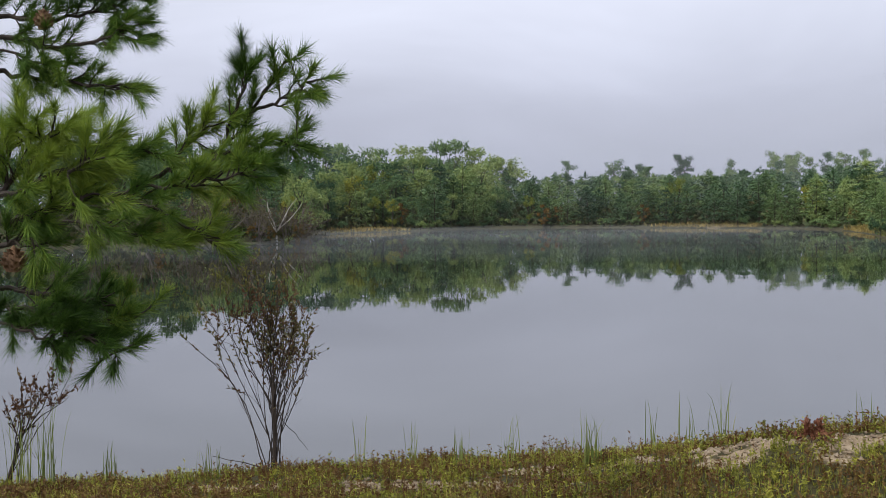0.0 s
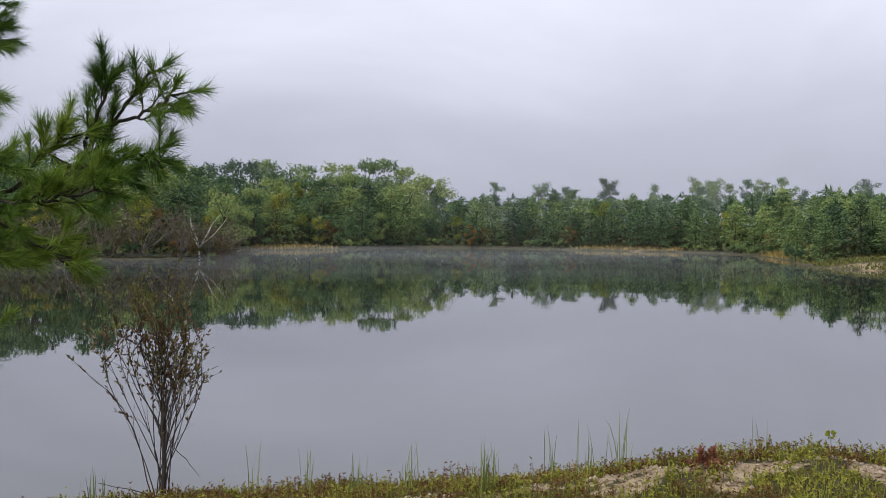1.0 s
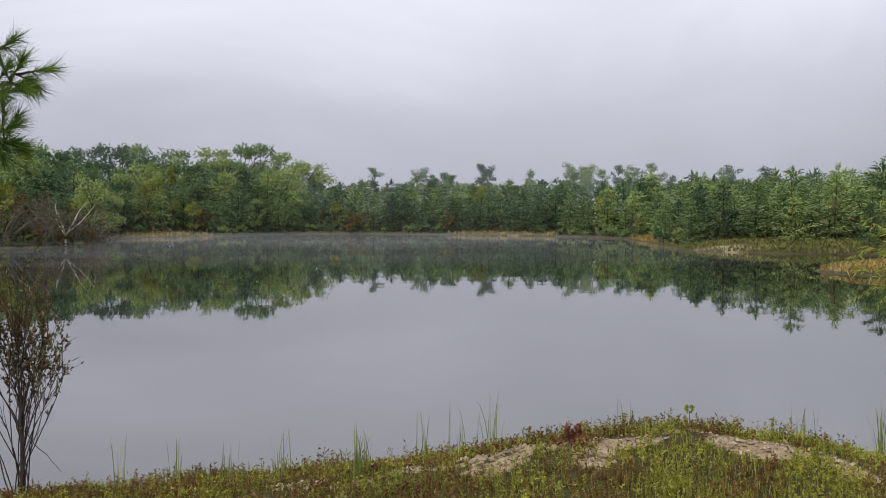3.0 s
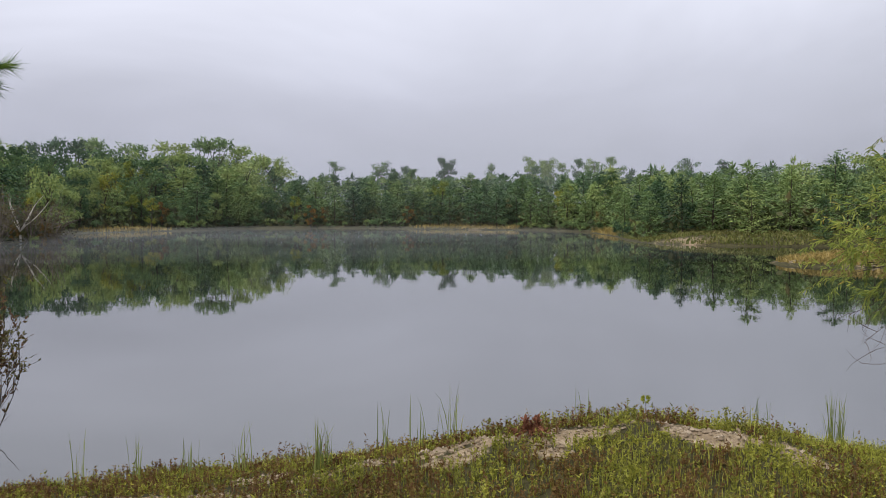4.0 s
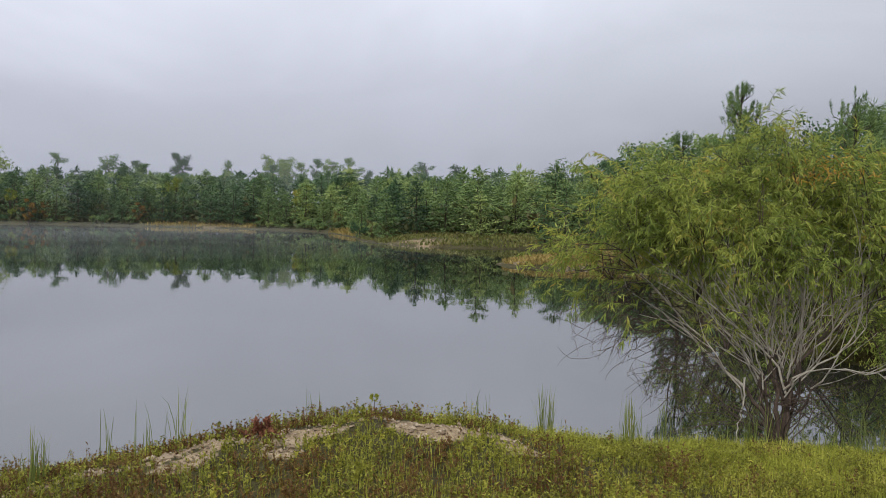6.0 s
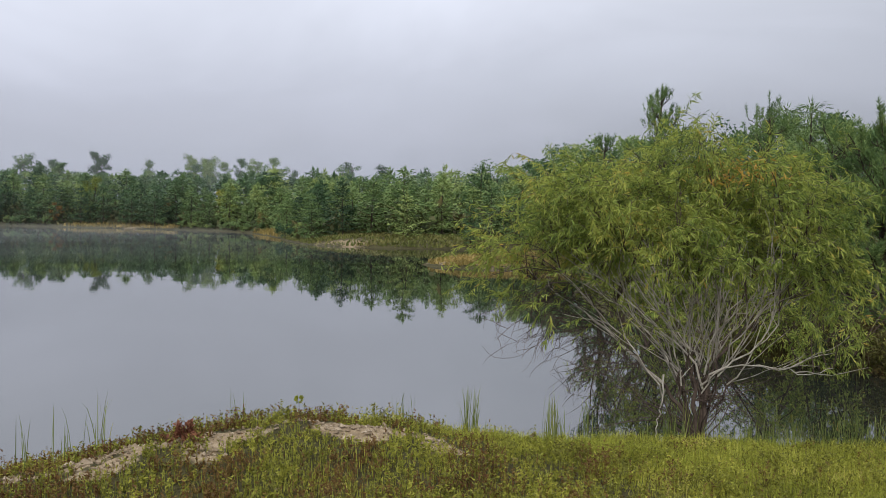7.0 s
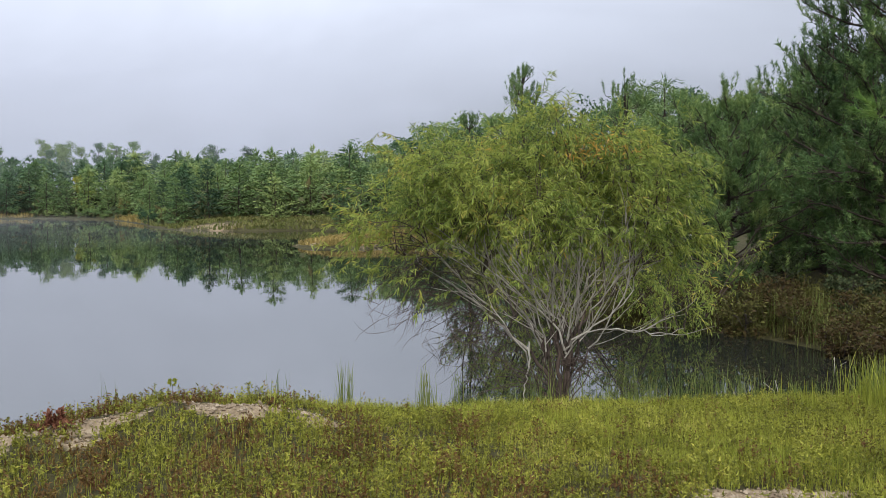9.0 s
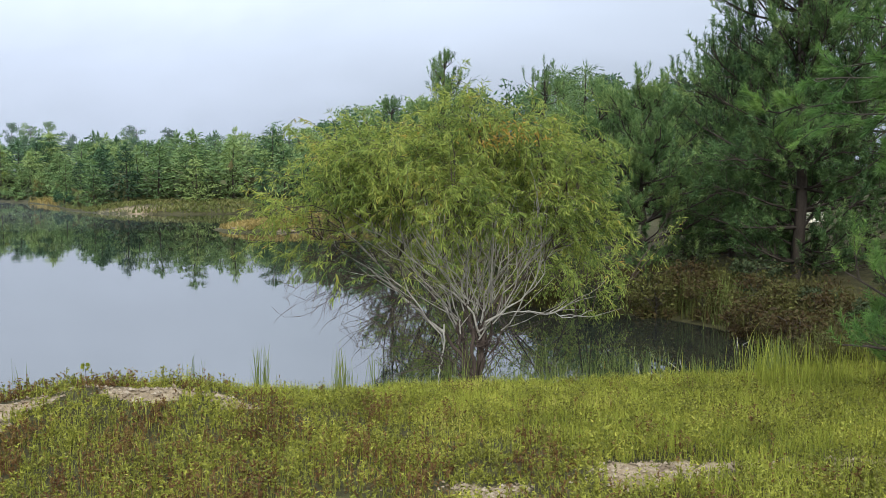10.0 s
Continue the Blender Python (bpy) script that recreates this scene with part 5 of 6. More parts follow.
# ---- pines round the cove ----
def bank_pine(x, y, h, width, low, seed, label, needle=0.17, per=18, gap=0.085, fat=0.017, step=0.33, base=None, more=0, needles=PINE_RIGHT):
    rng = R(seed)
    at = (x, y, ground_at(x, y) if base is None else base)
    ob = thing("bank_pine", at, label, "pine tree", "pines round the cove")
    wood, green = Build(), Build()
    lean = rng.normal(0, 0.015, 2)
    line = np.array([(lean[0] * s * h, lean[1] * s * h, s * h) for s in np.linspace(-0.03, 0.98, 10)])
    line[1:-1, :2] += rng.normal(0, 0.03, (8, 2))
    tube(wood, line, np.linspace(0.014 * h + 0.02, 0.014, 10), 9)
    part("trunk", wood, BARK, ob, smooth=True)
    wood = Build()
    z = low * h
    while z < h * 0.985:
        u = (z - low * h) / (h - low * h)
        reach = width * (0.3 + 0.7 * min(1, u * 4 + 0.5)) * (1 - u ** 3) ** 0.8
        for k in range(rng.randint(4, 7) + more):
            az, r = rng.uniform(0, 6.283), reach * rng.uniform(0.55, 1.15) + 0.12
            p0 = spots(line, [z / h])[0][0]
            bough = limb(p0, (math.cos(az), math.sin(az), -0.05 + 0.5 * u + rng.normal(0, 0.15)), r, rng, 6, 0.12, -0.6)
            tube(wood, bough, np.linspace(0.010 + 0.010 * r, 0.006, 6), 5, False)
            n = max(3, int(r / gap))
            p, d = spots(bough, rng.uniform(0.1, 0.95, n))
            tips, ways = [bough[-1]], [bough[-1] - bough[-2] + np.array([0, 0, 0.15])]
            for a, c in zip(p, d):
                tw = limb(a, c * 0.8 + across(c[None], rng)[0] * 0.7 + np.array([0, 0, 0.25]), rng.uniform(0.12, 0.2 + 0.22 * r), rng, 4, 0.15, -0.5)
                tube(wood, tw, np.linspace(0.006, 0.004, 4), 3, False)
                tips += [tw[-1], tw[2]]
                ways += [tw[-1] - tw[-2] + np.array([0, 0, 0.04]), tw[2] - tw[1] + np.array([0, 0, 0.03])]
            shoots(green, np.array(tips), np.array(ways) + np.array([0, 0, 0.02 + 0.30 * u * u]), rng, per, 0.15 + 0.13 * u, needle * 0.62, fat, (0.45, 1.15))
        z += step * rng.uniform(0.75, 1.2)
    shoots(green, line[-1:], [(0, 0, 1)], rng, per * 3, 0.42, needle * 0.6, fat, (0.4, 0.95))
    part("branchwork", wood, BARK, ob)
    part("foliage", green, needles, ob)


bank_pine(16.8, 23.3, 5.4, 1.1, 0.12, 41, "slender green pine beside the willow", 0.17, 22, 0.12, step=0.36)
bank_pine(16.4, 25.6, 4.3, 0.75, 0.1, 42, "small pine behind the willow", 0.17, 20, 0.12, step=0.36)
bank_pine(19.4, 22.2, 5.0, 1.15, 0.1, 43, "green pine behind the cove", 0.17, 20, 0.12, step=0.36)
bank_pine(14.9, 13.9, 3.6, 1.7, 0.04, 44, "bushy green pine on the cove bank", 0.18, 30, 0.10, 0.015, 0.36, more=2)
bank_pine(16.4, 11.5, 7.4, 2.1, 0.07, 45, "large dark pine on the cove bank", 0.19, 22, 0.08, 0.018, 0.34, more=3)
bank_pine(18.4, 14.6, 4.6, 2.0, 0.05, 46, "dark pine standing behind the cove", 0.18, 16, 0.11, 0.022, more=2)
bank_pine(19.5, 11.0, 7.8, 2.4, 0.05, 47, "tall pine behind the cove", 0.18, 11, 0.15, 0.022)
bank_pine(17.9, 18.3, 3.9, 1.5, 0.05, 48, "bushy pine behind the cove", 0.18, 14, 0.13, 0.022, more=1)
bank_pine(21.5, 17.5, 4.6, 1.9, 0.06, 49, "dark green pine farther up the bank", 0.18, 13, 0.16, 0.024)
bank_pine(18.0, 8.0, 7.0, 2.4, 0.07, 51, "broad pine beyond the cove", 0.18, 11, 0.15, 0.022)
bank_pine(19.2, 14.2, 3.2, 1.3, 0.03, 54, "young bushy pine in the cove woods", 0.18, 14, 0.13, 0.022)
bank_pine(20.6, 12.7, 3.0, 1.2, 0.03, 55, "small pine in the cove woods", 0.18, 14, 0.13, 0.022)
bank_pine(8.95, 4.85, 1.25, 0.75, 0.3, 53, "young bright green pine sapling on the bank", 0.15, 44, 0.10, 0.006, 0.22, needles=PINE_BRIGHT)


def right_pine():
    """The pine beside the viewer, whose lowest boughs hang into sight."""
    rng = R(22)
    base = np.array((8.4, 2.6, ground_at(8.4, 2.6)))
    ob = thing("bank_pine", base, "near pine with long soft bright needles", "pine tree", "pines round the cove")
    tr = Build()
    line = limb((0, 0, -0.1), (0.0, 0.02, 1), 6.0, rng, 10, 0.015)
    tube(tr, line, np.linspace(0.12, 0.03, 10), 10)
    part("trunk", tr, BARK, ob, smooth=True)
    boughs = [
        ([(8.4, 2.6, 2.7), (7.4, 3.2, 2.75), (6.6, 3.8, 2.75), (6.15, 4.15, 2.78)], 16, 0.34, 0.35),
        ([(8.4, 2.6, 2.3), (7.5, 3.2, 2.4), (6.9, 3.6, 2.42), (6.45, 3.95, 2.45)], 15, 0.32, 0.35),
        ([(8.4, 2.6, 2.0), (7.6, 3.2, 2.1), (7.0, 3.65, 2.2), (6.6, 3.9, 2.25)], 14, 0.30, 0.4),
        ([(8.4, 2.6, 3.1), (7.4, 3.4, 3.1), (6.8, 4.0, 3.02), (6.35, 4.35, 3.0)], 16, 0.36, 0.3),
        ([(7.4, 3.4, 3.1), (7.0, 3.95, 2.95), (6.6, 4.5, 2.85), (6.35, 4.72, 2.83)], 13, 0.30, 0.3),
        ([(8.4, 2.6, 3.5), (7.6, 3.3, 3.45), (7.0, 3.8, 3.35), (6.6, 4.1, 3.3)], 16, 0.36, 0.3),
        ([(8.4, 2.6, 3.9), (7.6, 3.4, 3.85), (7.1, 3.9, 3.7), (6.7, 4.25, 3.6)], 16, 0.36, 0.3),
        ([(8.4, 2.6, 2.9), (8.0, 3.6, 2.9), (7.6, 4.4, 2.8), (7.2, 4.9, 2.75)], 14, 0.34, 0.4),
        ([(8.4, 2.6, 3.3), (8.2, 3.7, 3.3), (7.8, 4.6, 3.25), (7.5, 5.0, 3.2)], 14, 0.34, 0.4),
        ([(8.4, 2.6, 2.4), (9.2, 2.2, 2.6), (9.8, 1.8, 2.7)], 8, 0.34, 0.4),
        ([(8.4, 2.6, 3.0), (8.0, 1.8, 3.1), (7.6, 1.0, 3.2)], 8, 0.34, 0.4),
        ([(8.4, 2.6, 4.4), (8.0, 3.2, 4.5), (7.6, 3.6, 4.5)], 10, 0.34, 0.3),
        ([(8.4, 2.6, 4.6), (9.0, 2.9, 4.8), (9.5, 3.2, 4.9)], 8, 0.34, 0.3),
        ([(8.4, 2.6, 5.2), (8.1, 2.2, 5.5), (7.9, 1.8, 5.7)], 8, 0.34, 0.3),
        ([(8.4, 2.6, 5.4), (8.6, 2.9, 5.9), (8.6, 3.0, 6.3)], 9, 0.34, 0.3),
    ]
    add_boughs(ob, base, boughs, rng, PINE_BRIGHT)


right_pine()


def cove_woods():
    rng = R(8)
    for x, y, h in ((29, 34, 4.6), (34, 37, 5.6), (33, 31, 5.6), (38, 40, 6.4), (42, 46, 7.0),
                    (27, 21, 5.2), (31, 25, 6.0), (25, 14, 5.6), (29, 16, 6.2), (24, 9, 6.6), (28, 9, 7.2), (37, 26, 6.0), (40, 32, 6.8)):
        if 26 < x and y < 26 and abs(math.atan2(x - 1, y - 0.7) - math.atan2(32.8, 22.9)) < 0.06:
            continue
        broad = rng.uniform() < 0.3
        plant(CLOSE_BROADS if broad else CLOSE_PINES, x + rng.normal(0, 0.5), y + rng.normal(0, 0.5), (0.9 if y < 36 else 1.2) * h / (9.0 if broad else 6.0), rng)


cove_woods()

# ---- small built things in the distance ----
def box(b, x0, x1, y0, y1, z0, z1, bevel=0.01):
    bm = bmesh.new()
    bmesh.ops.create_cube(bm, size=1)
    bmesh.ops.scale(bm, vec=(x1 - x0, y1 - y0, z1 - z0), verts=bm.verts)
    bmesh.ops.translate(bm, vec=((x0 + x1) / 2, (y0 + y1) / 2, (z0 + z1) / 2), verts=bm.verts)
    if bevel:
        bmesh.ops.bevel(bm, geom=list(bm.edges), offset=bevel, segments=1, affect="EDGES")
    bmesh.ops.triangulate(bm, faces=bm.faces)
    bm.verts.index_update()
    b.add([v.co for v in bm.verts], [[v.index for v in f.verts] for f in bm.faces])
    bm.free()


def single(*size, bevel=0.01):
    b = Build()
    box(b, *size, bevel)
    return b


fence = thing("post_and_rail", (31.6, 79.6, ground_at(31.6, 79.6)), "short white post with a low rail on the far grass", "post")
part("post", single(-0.06, 0.06, -0.06, 0.06, -0.3, 1.75, bevel=0.015), WHITEPAINT, fence)
part("rail", single(-1.25, 1.2, 0.062, 0.11, 0.62, 0.78), WHITEPAINT, fence)
part("post", single(-1.2, -1.1, -0.05, 0.06, -0.3, 0.8), WHITEPAINT, fence)
part("post", single(1.05, 1.15, -0.05, 0.06, -0.3, 0.8), WHITEPAINT, fence)

pole = thing("utility_pole", (29.0, 29.2, ground_at(29.0, 29.2)), "slim grey pole standing among the trees", "pole")
b = Build()
tube(b, [(0, 0, -0.5), (0.01, 0, 1.5), (0, 0.01, 3.2), (0, 0, 4.0)], [0.085, 0.08, 0.072, 0.07], 10)
part("shaft", b, GREYPOLE, pole, smooth=True)
b = Build()
tube(b, [(0, 0, 4.07), (0, 0, 4.12)], [0.085, 0.06], 10)
part("cap", b, GREYPOLE, pole)

shed = thing("open_shed", (36.2, 26.4, ground_at(36.2, 26.4)), "small cream-painted open shed seen between trees", "shed", turn=-35)
part("wall", single(-1.5, 1.5, 1.1, 1.22, -0.3, 1.35), CREAMWALL, shed)
part("wall", single(0.55, 1.48, -1.1, -0.98, -0.3, 1.33), CREAMWALL, shed)
part("roof", single(-1.8, 1.8, -1.5, 1.5, 1.35, 1.45), ROOFING, shed)
for px in (-1.42, -0.5, 0.42):
    part("post", single(px - 0.06, px + 0.06, -1.12, -1.0, -0.3, 1.35), WHITEPAINT, shed)


# ---- the bank: stones, weeds, grass and reeds ----
def land_spots(n, x0, x1, y0, y1, seed, d0=0.15):
    rng = R(seed)
    x, y = rng.uniform(x0, x1, n), rng.uniform(y0, y1, n)
    d = from_shore(x, y)
    k = d > d0
    x, y, d = x[k], y[k], d[k]
    return x, y, ground_z(x, y), d, rng


def stones():
    rng = R(61)
    for x, y, r in ((1.45, 8.55, 0.10), (1.55, 8.45, 0.07), (2.0, 8.42, 0.08), (2.25, 8.38, 0.09), (2.32, 8.45, 0.06), (2.7, 8.25, 0.07), (1.85, 8.45, 0.06), (0.95, 8.6, 0.07), (1.05, 8.55, 0.05), (0.3, 8.75, 0.06), (0.15, 8.7, 0.05),
                    (3.3, 8.2, 0.06), (3.9, 8.1, 0.05), (4.6, 7.9, 0.06), (2.6, 7.4, 0.04), (6.3, 5.05, 0.05), (5.7, 5.3, 0.045), (-0.4, 8.5, 0.05), (-1.2, 8.6, 0.05), (-2.9, 8.5, 0.05)):
        b = Build()
        r *= 0.6
        lump(b, (0, 0, 0), (r, r, r), rng, 0.55)
        ob = new("rock", b.mesh("rock", STONE))
        ob.matrix_world = pose(x, y, ground_at(x, y) + r * 0.1)
        tagged(ob, "pale weathered rock half sunk in the sandy bank", "rock", "rocks on the bank")
    x, y, z, d, rng = land_spots(60000, -5, 8.5, 3.6, 9.6, 62)
    k = np.where(sand_mask(x, y) + rng.normal(0, 0.1, len(x)) > 0.42)[0][:2600]
    b = Build()
    for a in k:
        r = rng.uniform(0.005, 0.016) * (1.9 if rng.uniform() < 0.15 else 1)
        q = unit(rng.normal(size=3)) * 0.2 + 1
        v = np.array([(1, 0, 0), (0, 1, 0), (-1, 0, 0), (0, -1, 0), (0, 0, 0.8), (0, 0, -0.8)]) * q * r * rng.uniform(0.7, 1.2, (6, 1))
        an = rng.uniform(0, 6.28)
        v = v @ np.array([[np.cos(an), -np.sin(an), 0], [np.sin(an), np.cos(an), 0], [0, 0, 1]])
        b.add(v + (x[a], y[a], z[a] + r * 0.3), [(0, 1, 4), (1, 2, 4), (2, 3, 4), (3, 0, 4), (1, 0, 5), (2, 1, 5), (3, 2, 5), (0, 3, 5)])
    tagged(new("pebbles", b.mesh("pebbles", STONE)), "pale pebbles scattered over the bare sand", "pebbles", kind="stuff")


stones()


def in_sight(x, y, far):
    """Whether a place lies in the stretch of bank that one looks over."""
    az, r = np.degrees(np.arctan2(x - 1.05, y - 1.1)), np.hypot(x - 1.05, y - 1.1)
    return (az > -41) & (az < 64) & (r > 3.4) & (r < far)


def weeds():
    """Low weeds in close clumps: yellow-green over most of the bank, rusty and dark where it is dry."""
    x, y, z, d, rng = land_spots(230000, -7.5, 12.0, -1.5, 10.9, 63, 0.10)
    thick = 0.8 + 0.3 * ripple(x, y, 1.3, 21) + 0.25 * ripple(x, y, 0.4, 24) - 1.05 * sand_mask(x, y) - 0.2 * np.clip((0.5 - d) / 0.4, 0, 1)
    k = (rng.uniform(0, 1, len(x)) < np.where(in_sight(x, y, 12.0), thick, 0.16 * thick))
    x, y, z = x[k][:62000], y[k][:62000], z[k][:62000]
    h = 0.10 * rng.uniform(0.4, 1.6, len(x)) * (1 + 0.5 * ripple(x, y, 2.1, 22)) * np.interp(y + 0.12 * np.abs(x - 3), [7.6, 8.5], [1.0, 0.6])
    h = np.clip(h * np.clip(1 + 0.9 * ripple(x, y, 0.34, 27), 0.25, 2.0), 0.02, 0.21)
    rusty = 0.30 * ripple(x, y, 0.9, 28) + 0.25 * ripple(x, y, 0.28, 29) + np.interp(x, [-3, 1.5, 4.5, 7], [0.66, 0.50, 0.36, 0.14]) + rng.normal(0, 0.12, len(x)) > 0.5
    for pick, name, material, label in ((~rusty, "low_weeds", HERB, "low yellow-green weeds covering the bank"), (rusty, "rusty_weeds", RUSTYHERB, "low rust-brown weeds among the green")):
        feet = np.stack([x, y, z - 0.01], 1)[pick]
        n, per, b = len(feet), 9, Build()
        tops = feet + np.stack([rng.normal(0, 0.02, n), rng.normal(0, 0.02, n), h[pick] + 0.01], 1)
        s = rng.uniform(0.2, 1.0, (n, per, 1))
        p = (feet[:, None] * (1 - s) + tops[:, None] * s).reshape(-1, 3)
        dirs = rng.normal(size=(n * per, 3)) * (1, 1, 0.45) + (0, 0, 0.65)
        slips(b, p, dirs, rng, 0.024, 0.0125, 0.5)
        w = np.tile(np.array([[0.0018, 0, 0]]), (n, 1))
        b.add(np.stack([feet - w, feet + w, tops], 1), np.arange(3 * n).reshape(-1, 3))
        tagged(new(name, b.mesh(name, material)), label, "weeds", kind="stuff")


def grass():
    x, y, z, d, rng = land_spots(300000, -7, 13, 2.6, 11.0, 64, 0.05)
    lush = 0.35 + 0.3 * ripple(x, y, 1.9, 23) + 0.55 * np.clip((x - 4.5) / 3, 0, 1) * np.clip((2.6 - d) / 1.6, 0, 1) + 0.35 * np.clip((0.8 - d) / 0.6, 0, 1) - 1.3 * sand_mask(x, y) + 1.0 * np.clip((x - 4.8) / 1.6, 0, 1)
    k = (rng.uniform(0, 1, len(x)) < lush) & in_sight(x, y, 13.5)
    x, y, z, d = x[k], y[k], z[k], d[k]
    b = Build()
    tall = (x > 4.5) & (d < 1.6) | (x > 5.4 + 0.5 * ripple(x, y, 2.0, 26))
    for pick, h, w in ((~tall, 0.105, 0.0044), (tall, 0.15, 0.005)):
        blades(b, np.stack([x, y, z - 0.01], 1)[pick], rng, h, w, 0.45, 2)
    tagged(new("grass", b.mesh("grass", GRASS)), "yellow-green grass over the pond bank", "grass", kind="stuff")
    x, y, z, d, rng = land_spots(90000, -9, 11, -5, 9, 65, 0.05)
    k = ~in_sight(x, y, 30) & (rng.uniform(0, 1, len(x)) < 0.75 + 0.4 * ripple(x, y, 1.4, 25))
    b = Build()
    blades(b, np.stack([x, y, z - 0.01], 1)[k][:40000], rng, 0.13, 0.013, 0.8, 2)
    tagged(new("grass", b.mesh("grass", GRASS)), "short grass on the bank where one stands", "grass", kind="stuff")


weeds()
grass()


def reed_tuft(x, y, h, n, seed, label, material=REED, wide=0.05, lean=0.16):
    rng = R(seed)
    g = max(ground_at(x, y), -0.25)
    ob = thing("reed_tuft", (x, y, g), label, "reeds", "reed tufts along the waterline")
    b = Build()
    p = np.stack([rng.normal(0, wide, n), rng.normal(0, wide, n), np.full(n, -0.02)], 1)
    blades(b, p, rng, h, 0.0085, lean, 4)
    tagged(part("clump", b, material, ob), kind="stuff")


for k, (x, y, h, n) in enumerate(((4.35, 9.75, 0.42, 16), (4.95, 9.55, 0.45, 34), (5.75, 9.35, 0.46, 26), (5.95, 9.6, 0.36, 14), (6.25, 9.5, 0.45, 10), (2.75, 9.6, 0.4, 5), (1.6, 9.1, 0.5, 9), (1.35, 9.2, 0.4, 6), (1.05, 9.3, 0.38, 5),
                                  (0.55, 8.75, 0.34, 22), (0.4, 9.5, 0.42, 5), (-0.15, 9.3, 0.36, 6), (-0.95, 9.2, 0.36, 6), (-1.4, 9.1, 0.4, 5), (-3.5, 8.75, 0.34, 12), (-4.0, 8.6, 0.6, 16), (-4.2, 8.55, 0.55, 14), (-2.7, 8.9, 0.3, 9), (3.2, 9.9, 0.3, 8), (-0.6, 9.4, 0.3, 8))):
    reed_tuft(x, y, h * 1.1, int(n * 1.7), 200 + k, "thin upright reeds at the waterline")
for k in range(34):
    rng = R(300 + k)
    s = rng.uniform(0, 1)
    x = 6.5 + 5.6 * s
    y = float(np.interp(x, [6.5, 7.4, 8.2, 9.4, 10.8, 12.0, 12.4], [9.75, 9.45, 8.9, 8.3, 7.75, 8.1, 8.6])) + rng.uniform(-0.15, 0.35)
    reed_tuft(x, y, rng.uniform(0.25, 0.55), rng.randint(14, 46), 400 + k, "green reeds standing in the shallow cove", wide=rng.uniform(0.08, 0.2), lean=0.25)
for k in range(18):
    rng = R(640 + k)
    reed_tuft(rng.uniform(8.3, 11.6), rng.uniform(5.2, 7.3), rng.uniform(0.3, 0.55), 60, 480 + k, "tall yellow-green grass on the bank beside the cove", GRASS, 0.2, 0.35)
for k, (x, y) in enumerate(((13.5, 10.7), (13.7, 11.1), (13.6, 11.6), (13.9, 11.4), (13.8, 12.0), (14.2, 11.2), (13.2, 10.3), (13.1, 13.0))):
    reed_tuft(x, y, 0.6, 44, 460 + k, "green sedge on the far bank of the cove", wide=0.16, lean=0.4)


def small_plants():
    rng = R(71)
    x, y = 2.14, 8.42
    ob = thing("rusty_plant", (x, y, ground_at(x, y)), "rust-brown dried plant on top of the mound", "plant")
    b, w = Build(), Build()
    for k in range(12):
        st = limb((rng.normal(0, 0.05), rng.normal(0, 0.04), 0), rng.normal(size=3) * (0.7, 0.7, 0) + (0, 0, 0.9), 0.15, rng, 4, 0.1)
        tube(w, st, np.linspace(0.003, 0.0015, 4), 3, False)
        p, d = spots(st, rng.uniform(0.25, 1, 34))
        leaves(b, p, d + rng.normal(size=d.shape) * 0.7, rng, 0.036, 0.02)
    part("stalk", w, TWIG, ob)
    part("foliage", b, RUSTPLANT, ob)
    x, y = 3.18, 9.15
    ob = thing("green_seedling", (x, y, ground_at(x, y)), "single small round-topped green plant on the mound", "plant")
    b, w = Build(), Build()
    tube(w, [(0, 0, -0.02), (0.004, 0, 0.10), (0, 0, 0.20)], [0.004, 0.003, 0.002], 5)
    q = unit(rng.normal(size=(60, 3)))
    leaves(b, q * 0.016 + (0, 0, 0.21), q + (0, 0, 0.4), rng, 0.028, 0.016)
    part("stem", w, TWIG, ob)
    part("foliage", b, GRASS, ob)


small_plants()


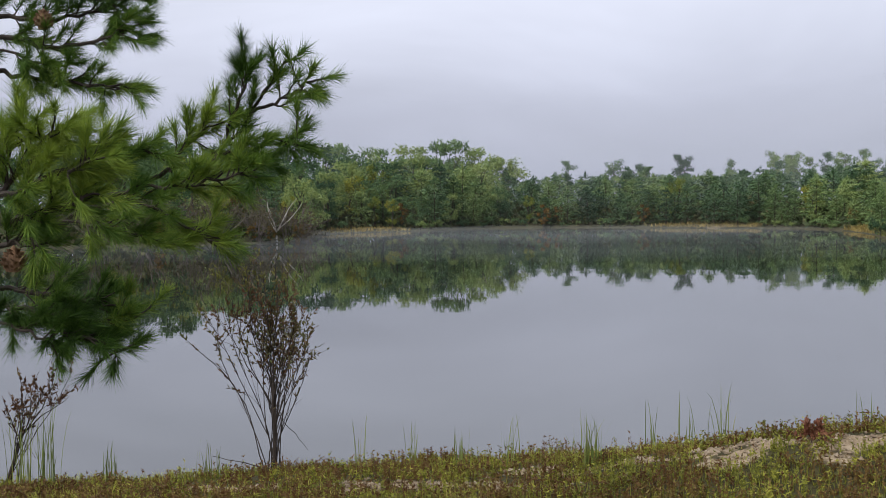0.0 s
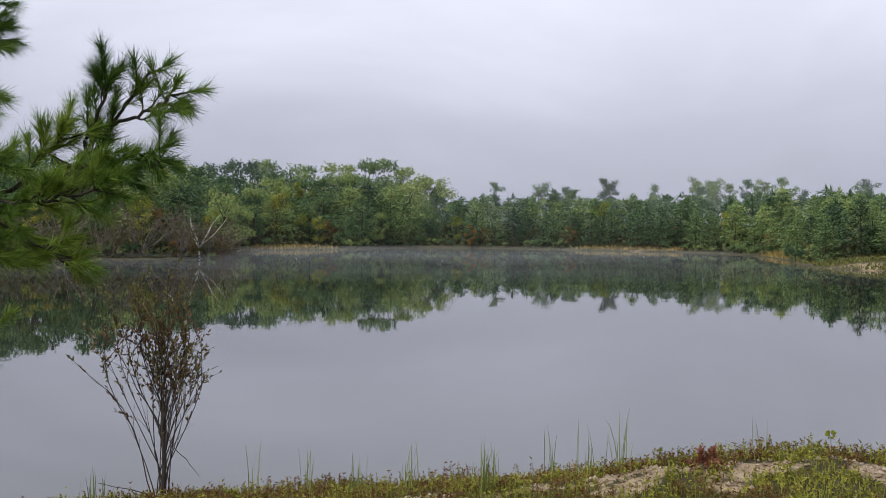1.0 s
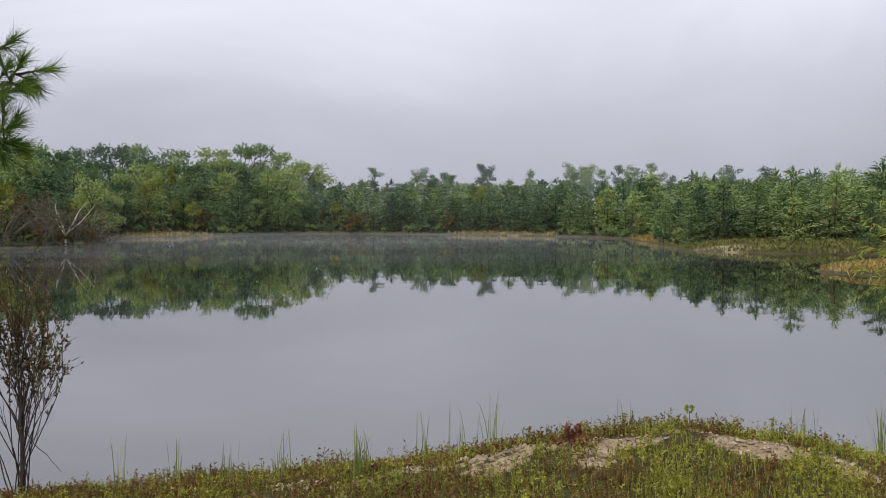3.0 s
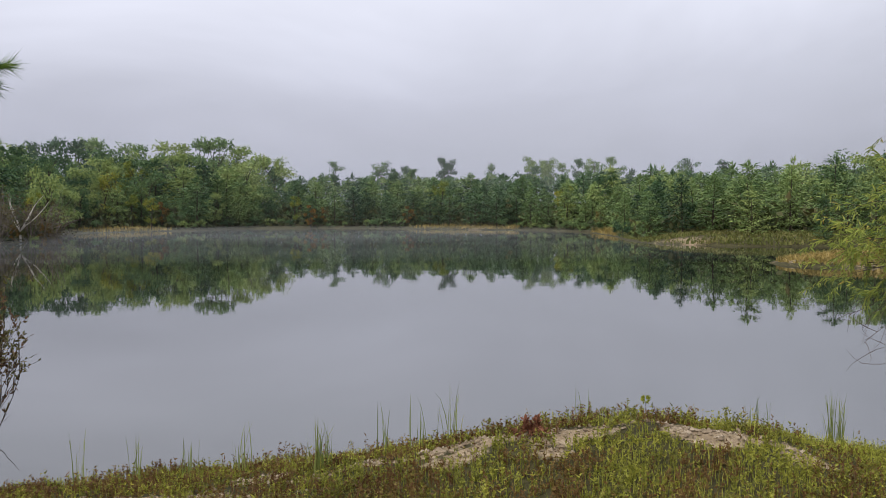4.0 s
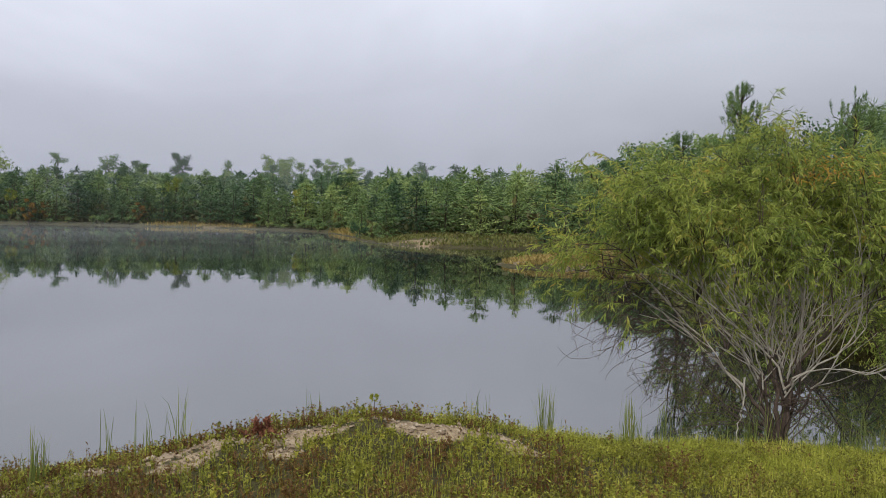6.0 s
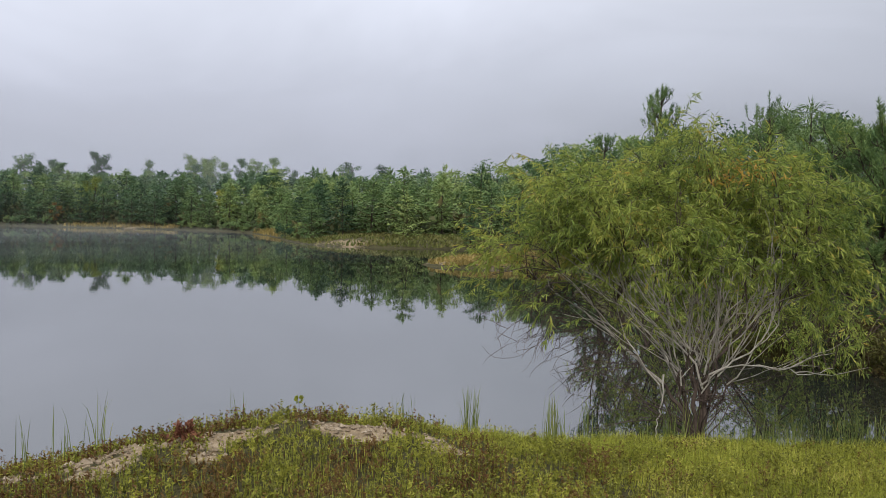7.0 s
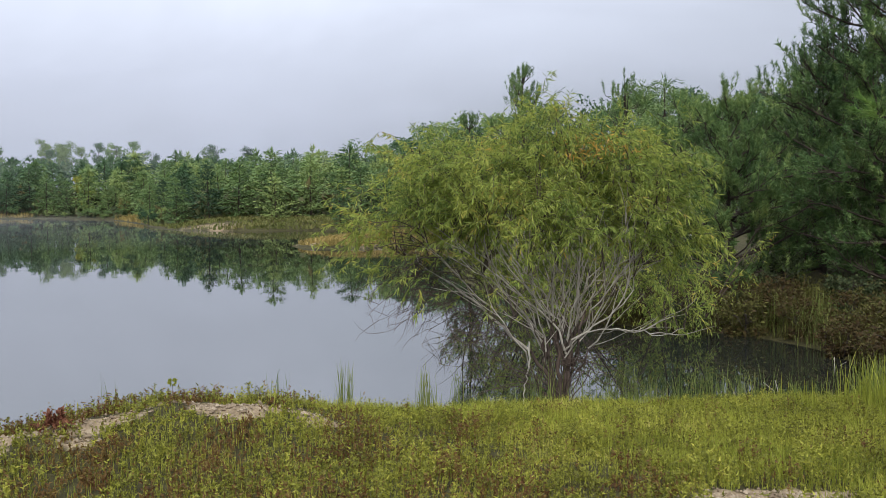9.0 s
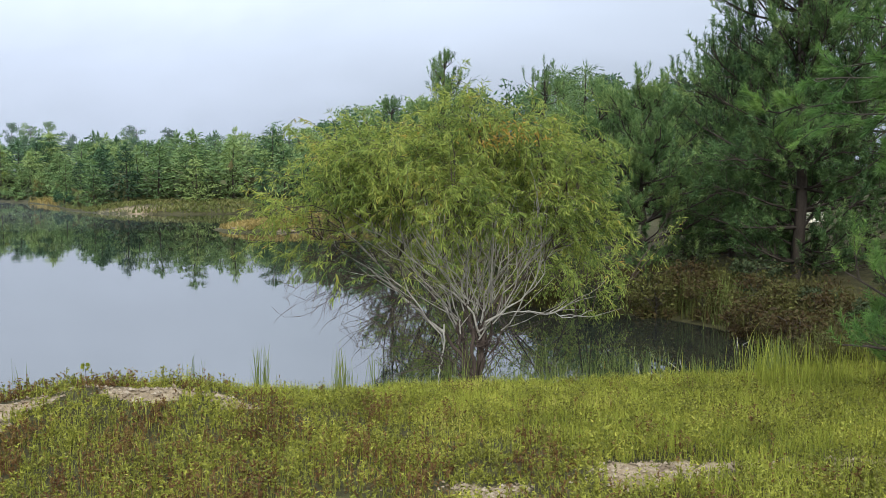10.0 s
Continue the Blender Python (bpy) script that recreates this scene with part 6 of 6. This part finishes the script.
def bank_brush():
    """Rusty dead growth on the far side of the cove and dry grass on the sand bars."""
    x, y, z, d, rng = land_spots(11000, 11.0, 20, 6.5, 17, 66, 0.03)
    k = (d < 2.0) & (rng.uniform(0, 1, len(x)) < 0.55 + 0.5 * ripple(x, y, 1.1, 51))
    x, y, z = x[k], y[k], z[k]
    b = Build()
    per = 7
    p = np.repeat(np.stack([x, y, z], 1), per, 0) + rng.normal(0, 0.05, (len(x) * per, 3)) * (1, 1, 0)
    blades(b, p, rng, 0.48, 0.011, 0.9, 2)
    q = np.repeat(np.stack([x, y, z], 1), 4, 0)
    q = q + np.stack([rng.normal(0, 0.12, len(q)), rng.normal(0, 0.12, len(q)), rng.uniform(0.02, 0.5, len(q))], 1)
    leaves(b, q, rng.normal(size=q.shape) + (0, 0, -0.1), rng, 0.07, 0.035)
    tagged(new("bank_brush", b.mesh("bank_brush", BANKBRUSH)), "rusty dead brush tangled along the cove bank", "brush", kind="stuff")
    b = Build()
    rng = R(67)
    x, y = rng.uniform(15, 30, 26000), rng.uniform(37, 48, 26000)
    d = from_shore(x, y)
    k = (d > 0.35) & (d < 5) & (rng.uniform(0, 1, len(x)) < 0.85 + 0.5 * ripple(x, y, 3, 52))
    x, y = x[k], y[k]
    blades(b, np.stack([x, y, ground_z(x, y)], 1), rng, 0.2, 0.07, 0.8, 2)
    rx, ry = rng.uniform(-36, 24, 60000), rng.uniform(80, 134, 60000)
    d = from_shore(rx, ry)
    k = (d > 0.2) & (d < 2.5) & (dry(rx, ry) > 0.3)
    blades(b, np.stack([rx[k], ry[k], ground_z(rx[k], ry[k])], 1), rng, 0.4, 0.10, 0.6, 2)
    green = Build()
    gx, gy = rng.uniform(17, 40, 20000), rng.uniform(60, 82, 20000)
    d = from_shore(gx, gy)
    k = (d > 0.3) & (d < 8) & (rng.uniform(0, 1, len(gx)) > bump(gx, gy, 20.5, 66.5, 3.5, 2))
    blades(green, np.stack([gx[k], gy[k], ground_z(gx[k], gy[k])], 1), rng, 0.25, 0.10, 0.8, 2)
    tagged(new("shore_grass", green.mesh("shore_grass", SPITGRASS)), "rough green grass on the far spit", "grass", kind="stuff")
    tagged(new("dry_grass", b.mesh("dry_grass", DRYGRASS)), "straw-coloured dry grass on the far sand bars", "dry grass", kind="stuff")


bank_brush()

# the green bush gets leaves toned dark for the shade under the pines
BANKBUSH = [make_tree("bank_bush", broad_tree(0.95, 0.5, R(90 + k), 0.06, 14, 85, 0.0), TWIG, (BANKBRUSH, SHADELEAF, BANKBRUSH)[k], ("rusty tangled bush overhanging the cove", "green bush overhanging the cove, shade put into its leaf colour", "brown dying bush on the cove bank")[k], "bush", "bushes on the cove bank") for k in range(3)]
rng = R(91)
for x, y, d in scatter(900, 10.5, 19, 7.5, 17, -0.05, 0.9, 0.62, 92):
    if x > 11.6:
        plant(BANKBUSH if rng.uniform() < 0.6 else BANKBUSH[:1], x, y, rng.uniform(0.5, 0.9), rng, 0.1)
for x, y, d in scatter(500, 12.5, 20, 5.5, 20, 1.0, 3.2, 1.25, 93):
    plant(BANKBUSH[1:2] if rng.uniform() < 0.7 else BANKBUSH, x, y, rng.uniform(0.5, 0.9), rng, 0.1)

for k, (x, y, z, turn, ln) in enumerate(((11.9, 9.4, 0.1, 15, 0.55), (10.2, 8.5, 0.1, 110, 0.5))):
    rng = R(500 + k)
    b = Build()
    st = limb((0, 0, 0), (1, 0, 0.25), ln, rng, 7, 0.12)
    tube(b, st, np.linspace(0.009, 0.003, 7), 6)
    p, d = spots(st, [0.5])
    tube(b, limb(p[0], d[0] + rng.normal(size=3) * 0.6, ln * 0.35, rng, 4, 0.1), np.linspace(0.008, 0.003, 4), 5)
    ob = new("dead_branch", b.mesh("dead_branch", WILLOWBARK))
    ob.matrix_world = pose(x, y, max(ground_at(x, y), -0.1), 0, 0, turn)
    tagged(ob, "bleached dead branch sticking out of the cove water", "branch", "dead branches in the cove")
